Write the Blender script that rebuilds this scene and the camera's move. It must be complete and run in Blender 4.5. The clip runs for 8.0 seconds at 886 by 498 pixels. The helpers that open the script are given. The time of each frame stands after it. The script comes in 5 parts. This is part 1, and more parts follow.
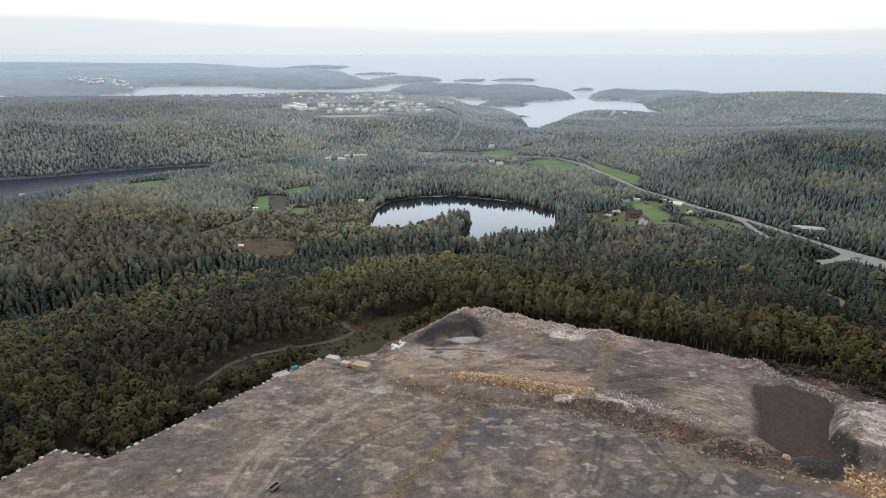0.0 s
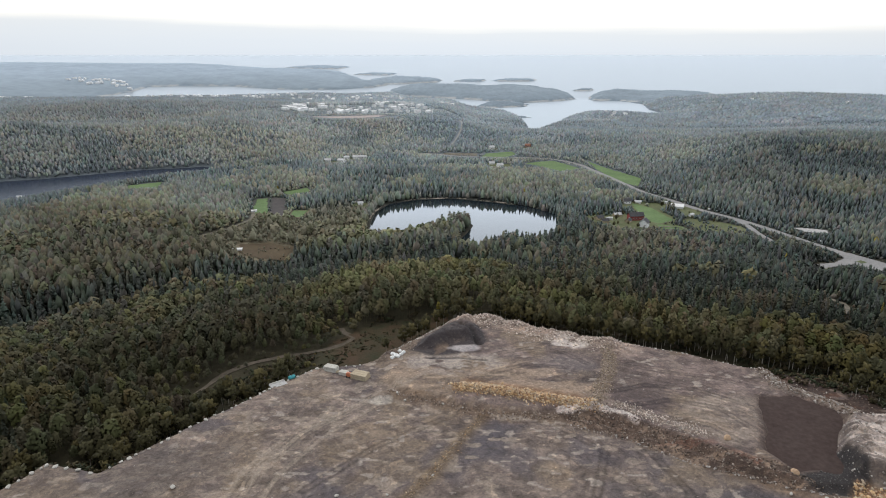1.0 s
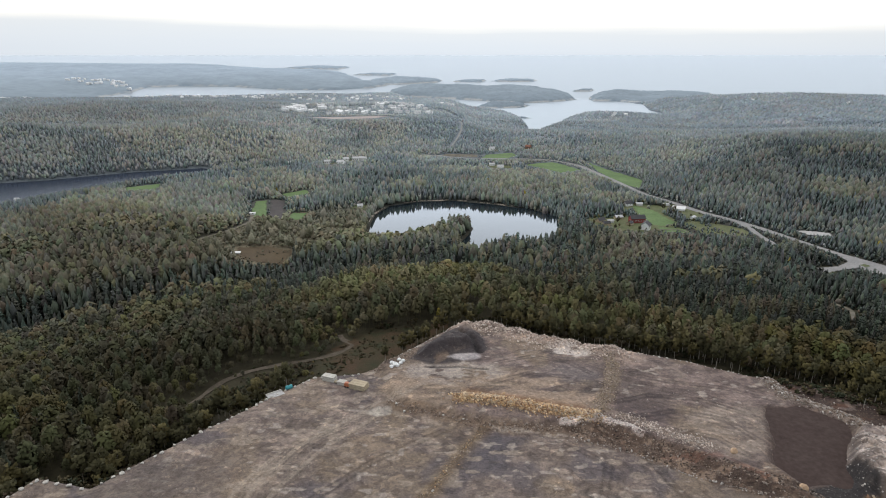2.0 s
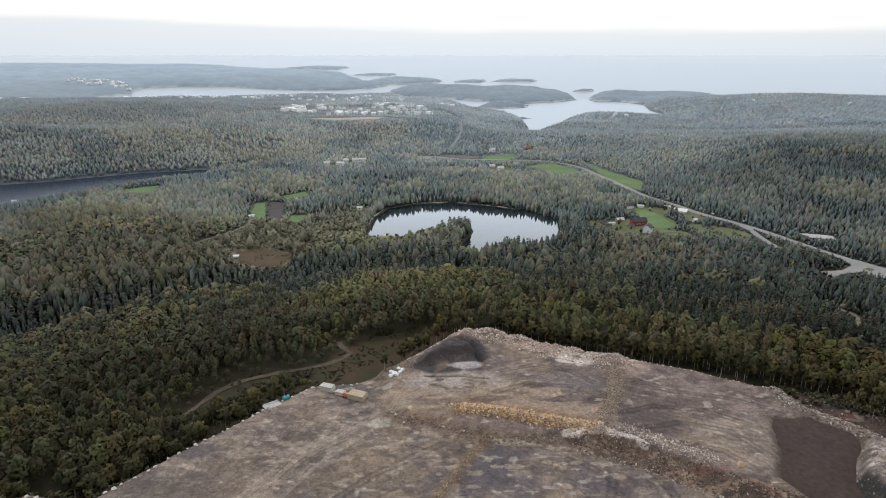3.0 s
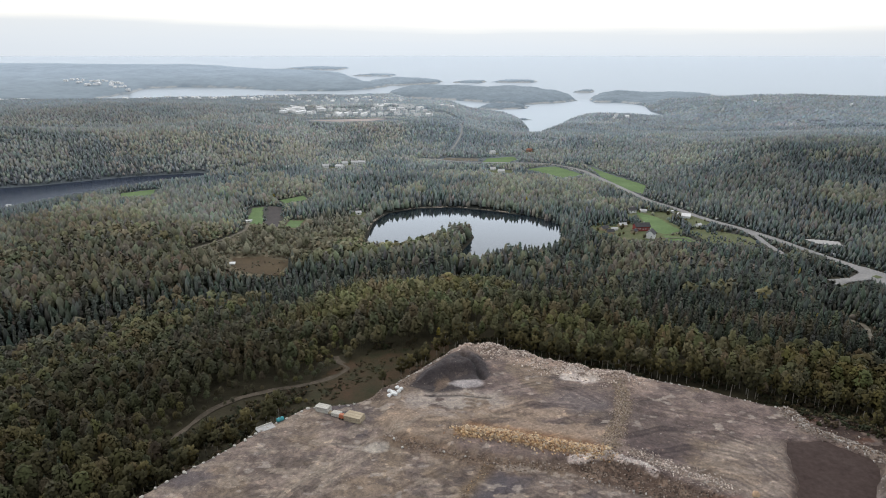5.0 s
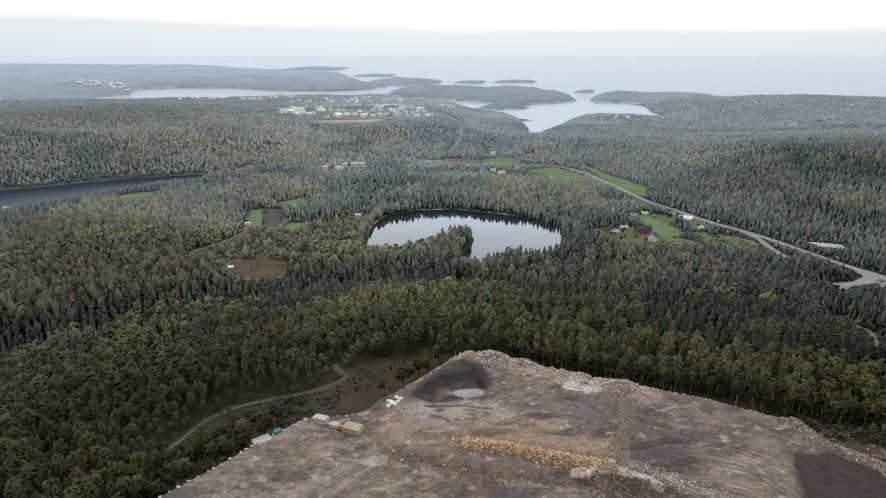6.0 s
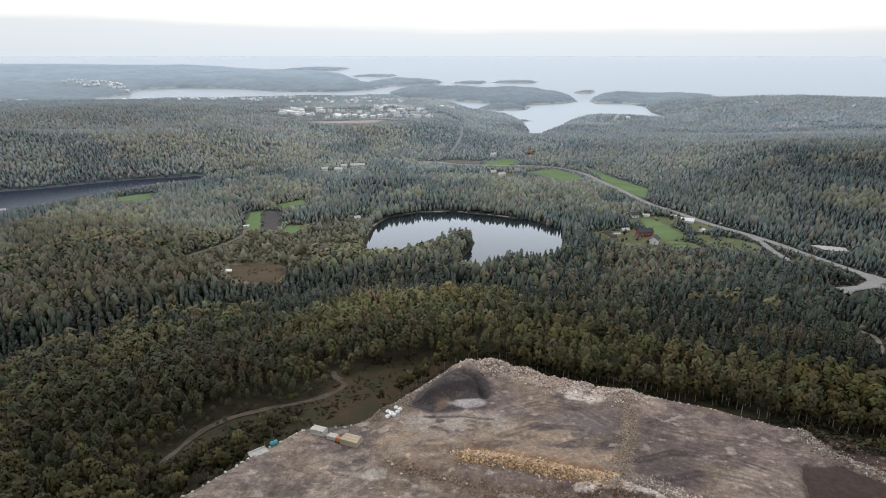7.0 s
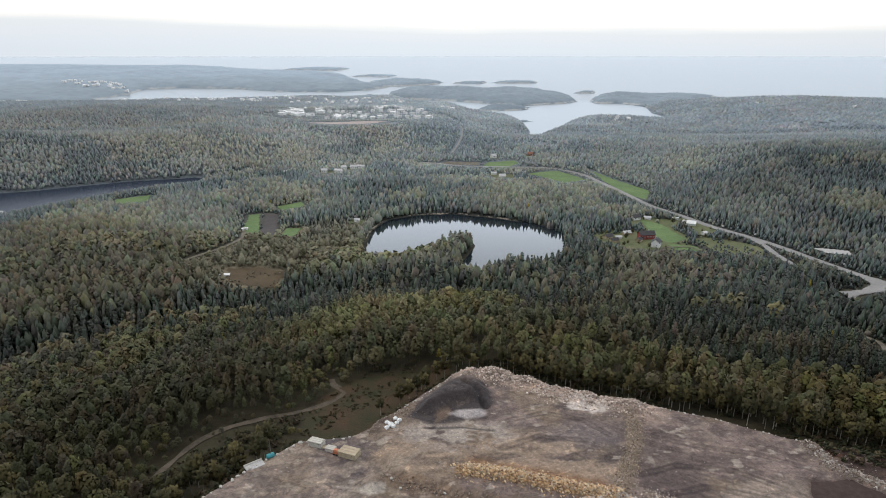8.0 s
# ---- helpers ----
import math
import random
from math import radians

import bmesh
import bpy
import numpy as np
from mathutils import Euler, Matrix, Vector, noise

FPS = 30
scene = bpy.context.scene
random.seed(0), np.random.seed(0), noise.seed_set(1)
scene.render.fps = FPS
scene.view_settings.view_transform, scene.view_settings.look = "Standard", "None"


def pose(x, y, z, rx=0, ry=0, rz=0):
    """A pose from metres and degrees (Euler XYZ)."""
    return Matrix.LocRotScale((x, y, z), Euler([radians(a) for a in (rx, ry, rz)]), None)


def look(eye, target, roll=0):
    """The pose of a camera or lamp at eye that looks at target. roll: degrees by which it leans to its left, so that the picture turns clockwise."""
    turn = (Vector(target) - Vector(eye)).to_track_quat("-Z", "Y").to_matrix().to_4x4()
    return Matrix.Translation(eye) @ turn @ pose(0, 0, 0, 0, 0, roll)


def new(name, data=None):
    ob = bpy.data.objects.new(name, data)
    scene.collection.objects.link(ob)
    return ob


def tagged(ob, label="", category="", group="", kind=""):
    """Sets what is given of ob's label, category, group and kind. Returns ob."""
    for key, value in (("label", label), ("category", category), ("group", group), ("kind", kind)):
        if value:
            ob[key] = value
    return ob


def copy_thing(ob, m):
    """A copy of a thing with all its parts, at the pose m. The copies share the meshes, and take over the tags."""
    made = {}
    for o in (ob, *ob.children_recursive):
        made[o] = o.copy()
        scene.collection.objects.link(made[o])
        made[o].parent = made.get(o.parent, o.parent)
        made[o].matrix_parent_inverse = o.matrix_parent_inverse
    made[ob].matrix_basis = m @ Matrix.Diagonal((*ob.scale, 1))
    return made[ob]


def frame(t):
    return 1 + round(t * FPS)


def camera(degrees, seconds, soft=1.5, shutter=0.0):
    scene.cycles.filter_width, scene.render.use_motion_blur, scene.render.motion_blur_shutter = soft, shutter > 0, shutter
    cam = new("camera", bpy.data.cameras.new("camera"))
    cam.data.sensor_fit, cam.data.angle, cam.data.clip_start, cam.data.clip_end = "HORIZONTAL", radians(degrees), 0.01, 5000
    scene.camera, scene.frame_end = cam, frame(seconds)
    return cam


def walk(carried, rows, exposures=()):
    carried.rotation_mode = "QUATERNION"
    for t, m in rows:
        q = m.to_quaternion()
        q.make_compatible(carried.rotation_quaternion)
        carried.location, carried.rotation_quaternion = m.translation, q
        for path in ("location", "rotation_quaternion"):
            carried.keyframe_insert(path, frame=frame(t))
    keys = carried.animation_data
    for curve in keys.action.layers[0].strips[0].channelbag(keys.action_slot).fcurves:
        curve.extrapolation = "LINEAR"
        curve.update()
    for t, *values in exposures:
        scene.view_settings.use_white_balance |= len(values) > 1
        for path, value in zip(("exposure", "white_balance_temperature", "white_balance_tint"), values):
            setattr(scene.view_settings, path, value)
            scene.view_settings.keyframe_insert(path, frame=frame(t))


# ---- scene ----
cam = camera(72.0, 8.0, soft=1.0)


def flight(t):
    """Where the drone is at t seconds: a straight, gently climbing line towards the sea."""
    return pose(-0.054 * t - 0.0025 * t * t, 5.146 * t - 0.002 * t * t, 160 + 1.391 * t - 0.003 * t * t, 90 - 17.68, 0, 0)


walk(cam, [(t, flight(t)) for t in range(0, 9)], [(0, 0.0), (8, 0.0)])

# ---- world and sun ----
SUN_EL, SUN_AZ = radians(38), radians(-58)          # over the coast, behind cloud
world = bpy.data.worlds.new("world")
scene.world = world
world.use_nodes = True
wn, wl = world.node_tree.nodes, world.node_tree.links
wn.clear()


def wnode(kind, **values):
    n = wn.new(kind)
    for key, value in values.items():
        n.inputs[int(key[1:])].default_value = value
    return n


def wmath(op, a, b=None, clamp=False):
    n = wn.new("ShaderNodeMath")
    n.operation, n.use_clamp = op, clamp
    for i, v in enumerate((a, b)):
        if v is None:
            continue
        if isinstance(v, (int, float)):
            n.inputs[i].default_value = v
        else:
            wl.new(v, n.inputs[i])
    return n.outputs[0]


def wramp(fac, stops):
    n = wn.new("ShaderNodeValToRGB")
    while len(n.color_ramp.elements) < len(stops):
        n.color_ramp.elements.new(0.5)
    for e, (p, c) in zip(n.color_ramp.elements, stops):
        e.position, e.color = p, (*c, 1)
    wl.new(fac, n.inputs[0])
    return n.outputs[0]


coord = wn.new("ShaderNodeTexCoord")
sep = wn.new("ShaderNodeSeparateXYZ")
wl.new(coord.outputs["Generated"], sep.inputs[0])
stretch = wn.new("ShaderNodeMapping")
stretch.inputs["Scale"].default_value = (2.2, 2.2, 26)
wl.new(coord.outputs["Generated"], stretch.inputs[0])
cloud = wn.new("ShaderNodeTexNoise")
cloud.inputs["Scale"].default_value, cloud.inputs["Detail"].default_value = 1.6, 5
wl.new(stretch.outputs[0], cloud.inputs["Vector"])
# the elevation, its cloud edges uneven
wav = wmath("MULTIPLY", wmath("SUBTRACT", cloud.outputs["Fac"], 0.5), 0.022)
lean = wmath("MULTIPLY", sep.outputs["X"], -0.016)
elev = wmath("ADD", wmath("ADD", sep.outputs["Z"], wav), wmath("MULTIPLY", lean, -1.0))
overcast = wramp(wmath("MULTIPLY", elev, 2.0, True), [
    (0.0, (0.90, 0.98, 1.07)), (0.03, (0.93, 1.0, 1.08)), (0.066, (0.98, 1.03, 1.08)), (0.085, (1.2, 1.2, 1.18)),
    (0.16, (1.60, 1.78, 1.95)), (0.5, (2.75, 3.05, 3.42)), (0.8, (2.05, 2.15, 2.32)), (1.0, (1.75, 1.75, 1.80))])
# cloud cover thins towards the sea, where the sun stands, and thickens inland
ahead = wmath("ADD", wmath("MULTIPLY", sep.outputs["Y"], 0.32), 0.68)
cover = wn.new("ShaderNodeMix")
cover.data_type, cover.blend_type = "RGBA", "MULTIPLY"
cover.inputs[0].default_value = 1.0
wl.new(overcast, cover.inputs[6])
wl.new(ahead, cover.inputs[7])
sky = wn.new("ShaderNodeTexSky")
sky.sky_type, sky.sun_disc = "NISHITA", False
sky.sun_elevation, sky.sun_rotation = SUN_EL, SUN_AZ
bg_sky = wnode("ShaderNodeBackground", _1=0.05)
bg_cloud = wnode("ShaderNodeBackground", _1=0.9)
wl.new(sky.outputs[0], bg_sky.inputs[0])
wl.new(cover.outputs[2], bg_cloud.inputs[0])
both = wn.new("ShaderNodeMixShader")
both.inputs[0].default_value = 0.93
wout = wn.new("ShaderNodeOutputWorld")
wl.new(bg_sky.outputs[0], both.inputs[1])
wl.new(bg_cloud.outputs[0], both.inputs[2])
wl.new(both.outputs[0], wout.inputs[0])

sun = new("sun", bpy.data.lights.new("sun", "SUN"))
sun.data.energy, sun.data.angle, sun.data.color = 0.8, radians(20), (1.0, 0.95, 0.88)
sun.matrix_world = look((0, 0, 400), Vector((0, 0, 400)) - Vector((math.sin(SUN_AZ) * math.cos(SUN_EL), math.cos(SUN_AZ) * math.cos(SUN_EL), math.sin(SUN_EL))))


# ---- materials ----
def material(name, rough=0.9, spec=0.3, metal=0.0):
    m = bpy.data.materials.new(name)
    m.use_nodes = True
    b = m.node_tree.nodes["Principled BSDF"]
    b.inputs["Roughness"].default_value, b.inputs["Specular IOR Level"].default_value, b.inputs["Metallic"].default_value = rough, spec, metal
    return m, m.node_tree.nodes, m.node_tree.links, b


def noise_tex(n, l, scale, detail=5, rough=0.6, vec=None, warp=0.0):
    t = n.new("ShaderNodeTexNoise")
    t.inputs["Scale"].default_value, t.inputs["Detail"].default_value, t.inputs["Roughness"].default_value = scale, detail, rough
    t.inputs["Distortion"].default_value = warp
    if vec is None:
        vec = n.new("ShaderNodeTexCoord").outputs["Object"]
    l.new(vec, t.inputs["Vector"])
    return t.outputs["Fac"]


def ramp(n, l, fac, stops):
    r = n.new("ShaderNodeValToRGB")
    while len(r.color_ramp.elements) < len(stops):
        r.color_ramp.elements.new(0.5)
    for e, (p, c) in zip(r.color_ramp.elements, stops):
        e.position, e.color = p, (*c, 1)
    l.new(fac, r.inputs[0])
    return r.outputs[0]


def mixed(n, l, kind, fac, a, b):
    m = n.new("ShaderNodeMix")
    m.data_type, m.blend_type = "RGBA", kind
    for i, v in ((0, fac), (6, a), (7, b)):
        if isinstance(v, (int, float)):
            m.inputs[i].default_value = v
        elif isinstance(v, tuple):
            m.inputs[i].default_value = (*v, 1)
        else:
            l.new(v, m.inputs[i])
    return m.outputs[2]


def bumped(n, l, b, height, strength, distance):
    k = n.new("ShaderNodeBump")
    k.inputs["Strength"].default_value, k.inputs["Distance"].default_value = strength, distance
    l.new(height, k.inputs["Height"])
    l.new(k.outputs[0], b.inputs["Normal"])


def two_scale(name, low, high, coarse, fine, rough=0.9, spec=0.3, bump=0.3, depth=0.2, metal=0.0):
    """A surface whose colour wanders between two tones at a coarse and a fine scale, with relief."""
    m, n, l, b = material(name, rough, spec, metal)
    big = noise_tex(n, l, coarse, 4)
    small = noise_tex(n, l, fine, 6, 0.7)
    c = ramp(n, l, big, [(0.3, low), (0.7, high)])
    g = ramp(n, l, small, [(0.25, (0.62, 0.62, 0.62)), (0.75, (1.25, 1.25, 1.25))])
    l.new(mixed(n, l, "MULTIPLY", 1.0, c, g), b.inputs["Base Color"])
    if bump:
        bumped(n, l, b, small, bump, depth)
    return m


def tinted(name, rough, spec, scale, sheen=0.0, sheen_tint=(0.8, 0.9, 1.0), low=0.7, high=1.3, bump=0.0, depth=0.2, leafy=0.0):
    """A surface coloured by the mesh's own 'tint', broken up by fine noise."""
    m, n, l, b = material(name, rough, spec)
    a = n.new("ShaderNodeAttribute")
    a.attribute_name = "tint"
    small = noise_tex(n, l, scale, 4, 0.7)
    g = ramp(n, l, small, [(0.25, (low, low, low)), (0.75, (high, high, high))])
    l.new(mixed(n, l, "MULTIPLY", 1.0, a.outputs["Color"], g), b.inputs["Base Color"])
    b.inputs["Sheen Weight"].default_value = sheen
    b.inputs["Sheen Roughness"].default_value = 0.35
    b.inputs["Sheen Tint"].default_value = (*sheen_tint, 1)
    if bump:
        bumped(n, l, b, small, bump, depth)
    if leafy:
        thin = n.new("ShaderNodeBsdfTranslucent")
        l.new(b.inputs["Base Color"].links[0].from_socket, thin.inputs["Color"])
        blend = n.new("ShaderNodeMixShader")
        blend.inputs[0].default_value = leafy
        l.new(b.outputs[0], blend.inputs[1])
        l.new(thin.outputs[0], blend.inputs[2])
        l.new(blend.outputs[0], n["Material Output"].inputs["Surface"])
    return m


def water(name, colour, rough, wave, height, ior=1.33, spec=0.5):
    m, n, l, b = material(name, rough, spec)
    b.inputs["Base Color"].default_value = (*colour, 1)
    b.inputs["IOR"].default_value = ior
    if height:
        bumped(n, l, b, noise_tex(n, l, wave, 3), 0.4, height)
    return m


M_ground = tinted("forest_floor", 0.95, 0.2, 0.35, low=0.6, high=1.35, bump=0.5, depth=0.5)
M_quarry, qn, ql, qb = material("crushed_rock_floor", 0.9, 0.2)
q_attr = qn.new("ShaderNodeAttribute")
q_attr.attribute_name = "tint"
q_fine = noise_tex(qn, ql, 1.3, 8, 0.75)
q_mid = noise_tex(qn, ql, 0.36, 6, 0.68, warp=1.2)
q_damp = noise_tex(qn, ql, 0.09, 8, 0.62, warp=0.8)
q_crust = noise_tex(qn, ql, 0.24, 2, 0.5, warp=0.7)
q_flake = noise_tex(qn, ql, 0.62, 2, 0.5)
q_stain = noise_tex(qn, ql, 0.17, 5, 0.6, warp=2.0)
q_col = mixed(qn, ql, "MULTIPLY", 1.0, q_attr.outputs["Color"], ramp(qn, ql, q_fine, [(0.28, (0.66, 0.65, 0.65)), (0.72, (1.38, 1.36, 1.33))]))
q_col = mixed(qn, ql, "MULTIPLY", 0.9, q_col, ramp(qn, ql, q_mid, [(0.34, (0.68, 0.66, 0.66)), (0.47, (0.95, 0.95, 0.95)), (0.52, (1.04, 1.03, 1.02)), (0.66, (1.34, 1.30, 1.24))]))
q_col = mixed(qn, ql, "MULTIPLY", 0.8, q_col, ramp(qn, ql, q_damp, [(0.36, (0.70, 0.69, 0.73)), (0.46, (1.0, 1.0, 1.0)), (0.60, (1.0, 1.0, 1.0)), (0.66, (1.18, 1.15, 1.10))]))
q_col = mixed(qn, ql, "MULTIPLY", 0.7, q_col, ramp(qn, ql, q_stain, [(0.42, (0.82, 0.80, 0.80)), (0.46, (1.0, 1.0, 1.0)), (0.56, (1.0, 1.0, 1.0)), (0.60, (1.16, 1.14, 1.10))]))
q_col = mixed(qn, ql, "MULTIPLY", 0.85, q_col, ramp(qn, ql, q_crust, [(0.665, (1.0, 1.0, 1.0)), (0.675, (1.5, 1.46, 1.38))]))
q_col = mixed(qn, ql, "MULTIPLY", 0.85, q_col, ramp(qn, ql, q_flake, [(0.705, (1.0, 1.0, 1.0)), (0.715, (1.75, 1.70, 1.60))]))
ql.new(q_col, qb.inputs["Base Color"])
bumped(qn, ql, qb, q_fine, 0.8, 0.45)
M_leaf = tinted("foliage", 0.75, 0.1, 1.1, sheen=0.0, low=0.65, high=1.35, leafy=0.12)
M_leaf_far = tinted("distant_foliage", 0.85, 0.1, 0.25, low=0.85, high=1.15, leafy=0.12)
M_bark = two_scale("pine_bark", (0.10, 0.065, 0.045), (0.20, 0.14, 0.10), 0.8, 4.0, 0.9, 0.2)
M_lake = water("lake_water", (0.012, 0.018, 0.024), 0.02, 0.5, 0.006, 1.35, 0.5)
# blue base and weak mirroring stand in for the ridge's dark, hazy reflection
M_lake_dark = water("dark_lake_water", (0.027, 0.036, 0.055), 0.2, 0.4, 0.02, 1.2, 0.08)
M_sea = water("sea_water", (0.20, 0.243, 0.277), 0.3, 0.02, 0.5, 1.33, 0.3)
M_meadow = two_scale("meadow_grass", (0.092, 0.150, 0.055), (0.135, 0.200, 0.080), 0.04, 0.5, 0.9, 0.2)
M_road = two_scale("grey_asphalt", (0.20, 0.20, 0.20), (0.28, 0.27, 0.26), 0.05, 0.8, 0.85, 0.3)
M_gravel = two_scale("gravel_track", (0.085, 0.075, 0.055), (0.20, 0.18, 0.145), 0.15, 1.0, 0.95, 0.2)
M_dirt = two_scale("trodden_earth", (0.060, 0.050, 0.037), (0.120, 0.100, 0.077), 0.2, 1.2, 0.95, 0.2)
M_heath = two_scale("rusty_heath", (0.028, 0.032, 0.015), (0.070, 0.040, 0.023), 0.09, 1.4, 0.95, 0.2, 0.6, 0.4)
M_bare = two_scale("bare_building_ground", (0.34, 0.29, 0.27), (0.42, 0.37, 0.345), 0.02, 0.2, 0.95, 0.2)
M_rough = two_scale("rough_grass", (0.085, 0.105, 0.048), (0.140, 0.145, 0.075), 0.06, 0.5, 0.95, 0.2, 0.5, 0.3)
M_bog = two_scale("dry_bog_grass", (0.074, 0.054, 0.034), (0.115, 0.088, 0.052), 0.08, 0.7, 0.95, 0.2)
M_far_land = tinted("far_wooded_land", 0.9, 0.1, 0.02, low=0.94, high=1.06)
M_stone = tinted("broken_granite", 0.9, 0.3, 2.0, low=0.75, high=1.2)
M_silt = two_scale("brown_silt_pool", (0.056, 0.040, 0.036), (0.066, 0.049, 0.044), 0.08, 0.5, 0.9, 0.05, 0.05, 0.05)
M_shore = two_scale("shore_gravel", (0.30, 0.26, 0.21), (0.42, 0.37, 0.31), 0.1, 1.0)
M_white = two_scale("white_painted_boards", (0.80, 0.80, 0.79), (0.88, 0.88, 0.87), 0.3, 3.0, 0.6, 0.4, 0.1, 0.02)
M_red = two_scale("red_painted_boards", (0.19, 0.038, 0.036), (0.26, 0.055, 0.05), 0.3, 3.0, 0.7, 0.3, 0.1, 0.02)
M_beige = two_scale("pale_timber", (0.34, 0.28, 0.19), (0.46, 0.39, 0.28), 0.3, 3.0, 0.8, 0.3, 0.2, 0.03)
M_roof = two_scale("dark_roof_tiles", (0.045, 0.045, 0.050), (0.075, 0.073, 0.075), 0.4, 3.0, 0.8, 0.3, 0.3, 0.05)
M_roof_pale = two_scale("pale_metal_roof", (0.42, 0.43, 0.44), (0.55, 0.55, 0.55), 0.3, 2.0, 0.5, 0.5, 0.1, 0.02)
M_roof_tile = two_scale("red_clay_tiles", (0.22, 0.10, 0.07), (0.30, 0.15, 0.10), 0.4, 3.0, 0.85, 0.3, 0.3, 0.05)
M_glass, _n, _l, _b = material("window_glass", 0.08, 0.6)
_b.inputs["Base Color"].default_value = (0.02, 0.025, 0.03, 1)
M_concrete = two_scale("grey_concrete", (0.34, 0.34, 0.33), (0.44, 0.43, 0.42), 0.3, 2.0)
M_wrap = two_scale("dusty_pale_wrap", (0.42, 0.40, 0.35), (0.54, 0.52, 0.47), 0.5, 3.0, 0.7, 0.3)
M_tarp = two_scale("white_tarpaulin", (0.70, 0.71, 0.70), (0.84, 0.84, 0.82), 0.6, 3.0, 0.5, 0.4)
M_teal = two_scale("turquoise_plastic", (0.04, 0.24, 0.27), (0.06, 0.32, 0.35), 0.6, 4.0, 0.5, 0.4)
M_orange = two_scale("orange_machine_paint", (0.42, 0.13, 0.06), (0.52, 0.18, 0.08), 0.8, 4.0, 0.5, 0.5)
M_steel = two_scale("worn_dark_steel", (0.05, 0.05, 0.055), (0.10, 0.10, 0.10), 0.8, 5.0, 0.5, 0.5, 0.1, 0.02, 0.4)
M_rim_steel = two_scale("scuffed_pale_steel", (0.35, 0.34, 0.33), (0.48, 0.47, 0.45), 0.8, 5.0, 0.5, 0.5, 0.1, 0.02)
M_rubber = two_scale("black_rubber", (0.018, 0.018, 0.018), (0.03, 0.03, 0.03), 1.0, 6.0, 0.85, 0.3)
# road cut's brown greyed to hold the haze of its distance
M_cutting = two_scale("hazed_road_cut", (0.23, 0.235, 0.225), (0.30, 0.30, 0.285), 0.05, 0.5, 0.95, 0.2)
M_tilled = two_scale("tilled_soil", (0.055, 0.05, 0.05), (0.085, 0.075, 0.07), 0.1, 0.8, 0.95, 0.2)


# ---- meshes from arrays ----
def mesh_of(name, verts, faces, mat, tint=None, smooth=False, normals=None):
    """A mesh from an array of vertices and an array of faces, all with the same number of corners."""
    verts, faces = np.asarray(verts, np.float32), np.asarray(faces, np.int32)
    me = bpy.data.meshes.new(name)
    k = faces.shape[1]
    me.vertices.add(len(verts))
    me.vertices.foreach_set("co", verts.ravel())
    me.loops.add(faces.size)
    me.loops.foreach_set("vertex_index", faces.ravel())
    me.polygons.add(len(faces))
    me.polygons.foreach_set("loop_start", np.arange(0, faces.size, k, dtype=np.int32))
    if tint is not None:
        a = me.attributes.new("tint", "FLOAT_COLOR", "POINT")
        a.data.foreach_set("color", np.c_[tint, np.ones(len(tint))].astype(np.float32).ravel())
    if smooth:
        me.polygons.foreach_set("use_smooth", np.ones(len(faces), bool))
    me.materials.append(mat)
    me.update(calc_edges=True)
    if normals is not None:
        me.polygons.foreach_set("use_smooth", np.ones(len(faces), bool))
        me.normals_split_custom_set_from_vertices(np.asarray(normals, np.float32))
    return me


def crown_normals(v, mid=0.6, lift=0.35):
    """Normals that lean out from the heart of a crown, so that its sprays shade as one mass."""
    n = v - np.array((0, 0, mid))
    n = n * (1, 1, 0.55)
    n /= np.linalg.norm(n, axis=1, keepdims=True) + 1e-6
    n = n + (0, 0, lift)
    return n / (np.linalg.norm(n, axis=1, keepdims=True) + 1e-6)


def grid_faces(rows, cols):
    i = (np.arange(rows - 1)[:, None] * cols + np.arange(cols - 1)).ravel()
    return np.c_[i, i + 1, i + cols + 1, i + cols]


rng = np.random.default_rng(7)
LATTICE = rng.random((256, 256))


def value_noise(x, y, size, seed=0):
    """Smooth noise from 0 to 1 with features of about that size."""
    x, y = np.asarray(x, float) / size + seed * 17.3, np.asarray(y, float) / size + seed * 9.1
    i, j = np.floor(x).astype(int), np.floor(y).astype(int)
    u, v = x - i, y - j
    u, v = u * u * (3 - 2 * u), v * v * (3 - 2 * v)
    g = lambda a, b: LATTICE[a % 256, b % 256]
    return (g(i, j) * (1 - u) + g(i + 1, j) * u) * (1 - v) + (g(i, j + 1) * (1 - u) + g(i + 1, j + 1) * u) * v


def fbm(x, y, size, seed=0, octaves=3):
    s, a, w = 0, 1.0, 0
    for k in range(octaves):
        s, w = s + a * value_noise(x, y, size / 2 ** k, seed + k), w + a
        a *= 0.5
    return s / w


def step(a, b, v):
    t = np.clip((v - a) / (b - a), 0, 1)
    return t * t * (3 - 2 * t)


def outside(poly, x, y):
    """The signed distance from a closed outline: negative inside it."""
    x, y = np.asarray(x, float), np.asarray(y, float)
    best, inside = np.full(x.shape, 1e18), np.zeros(x.shape, bool)
    for (ax, ay), (bx, by) in zip(poly, poly[1:] + poly[:1]):
        dx, dy = bx - ax, by - ay
        t = np.clip(((x - ax) * dx + (y - ay) * dy) / (dx * dx + dy * dy), 0, 1)
        best = np.minimum(best, (x - ax - t * dx) ** 2 + (y - ay - t * dy) ** 2)
        if ay != by:
            inside ^= ((ay > y) != (by > y)) & (x < (bx - ax) * (y - ay) / (by - ay) + ax)
    return np.sqrt(best) * np.where(inside, -1, 1)


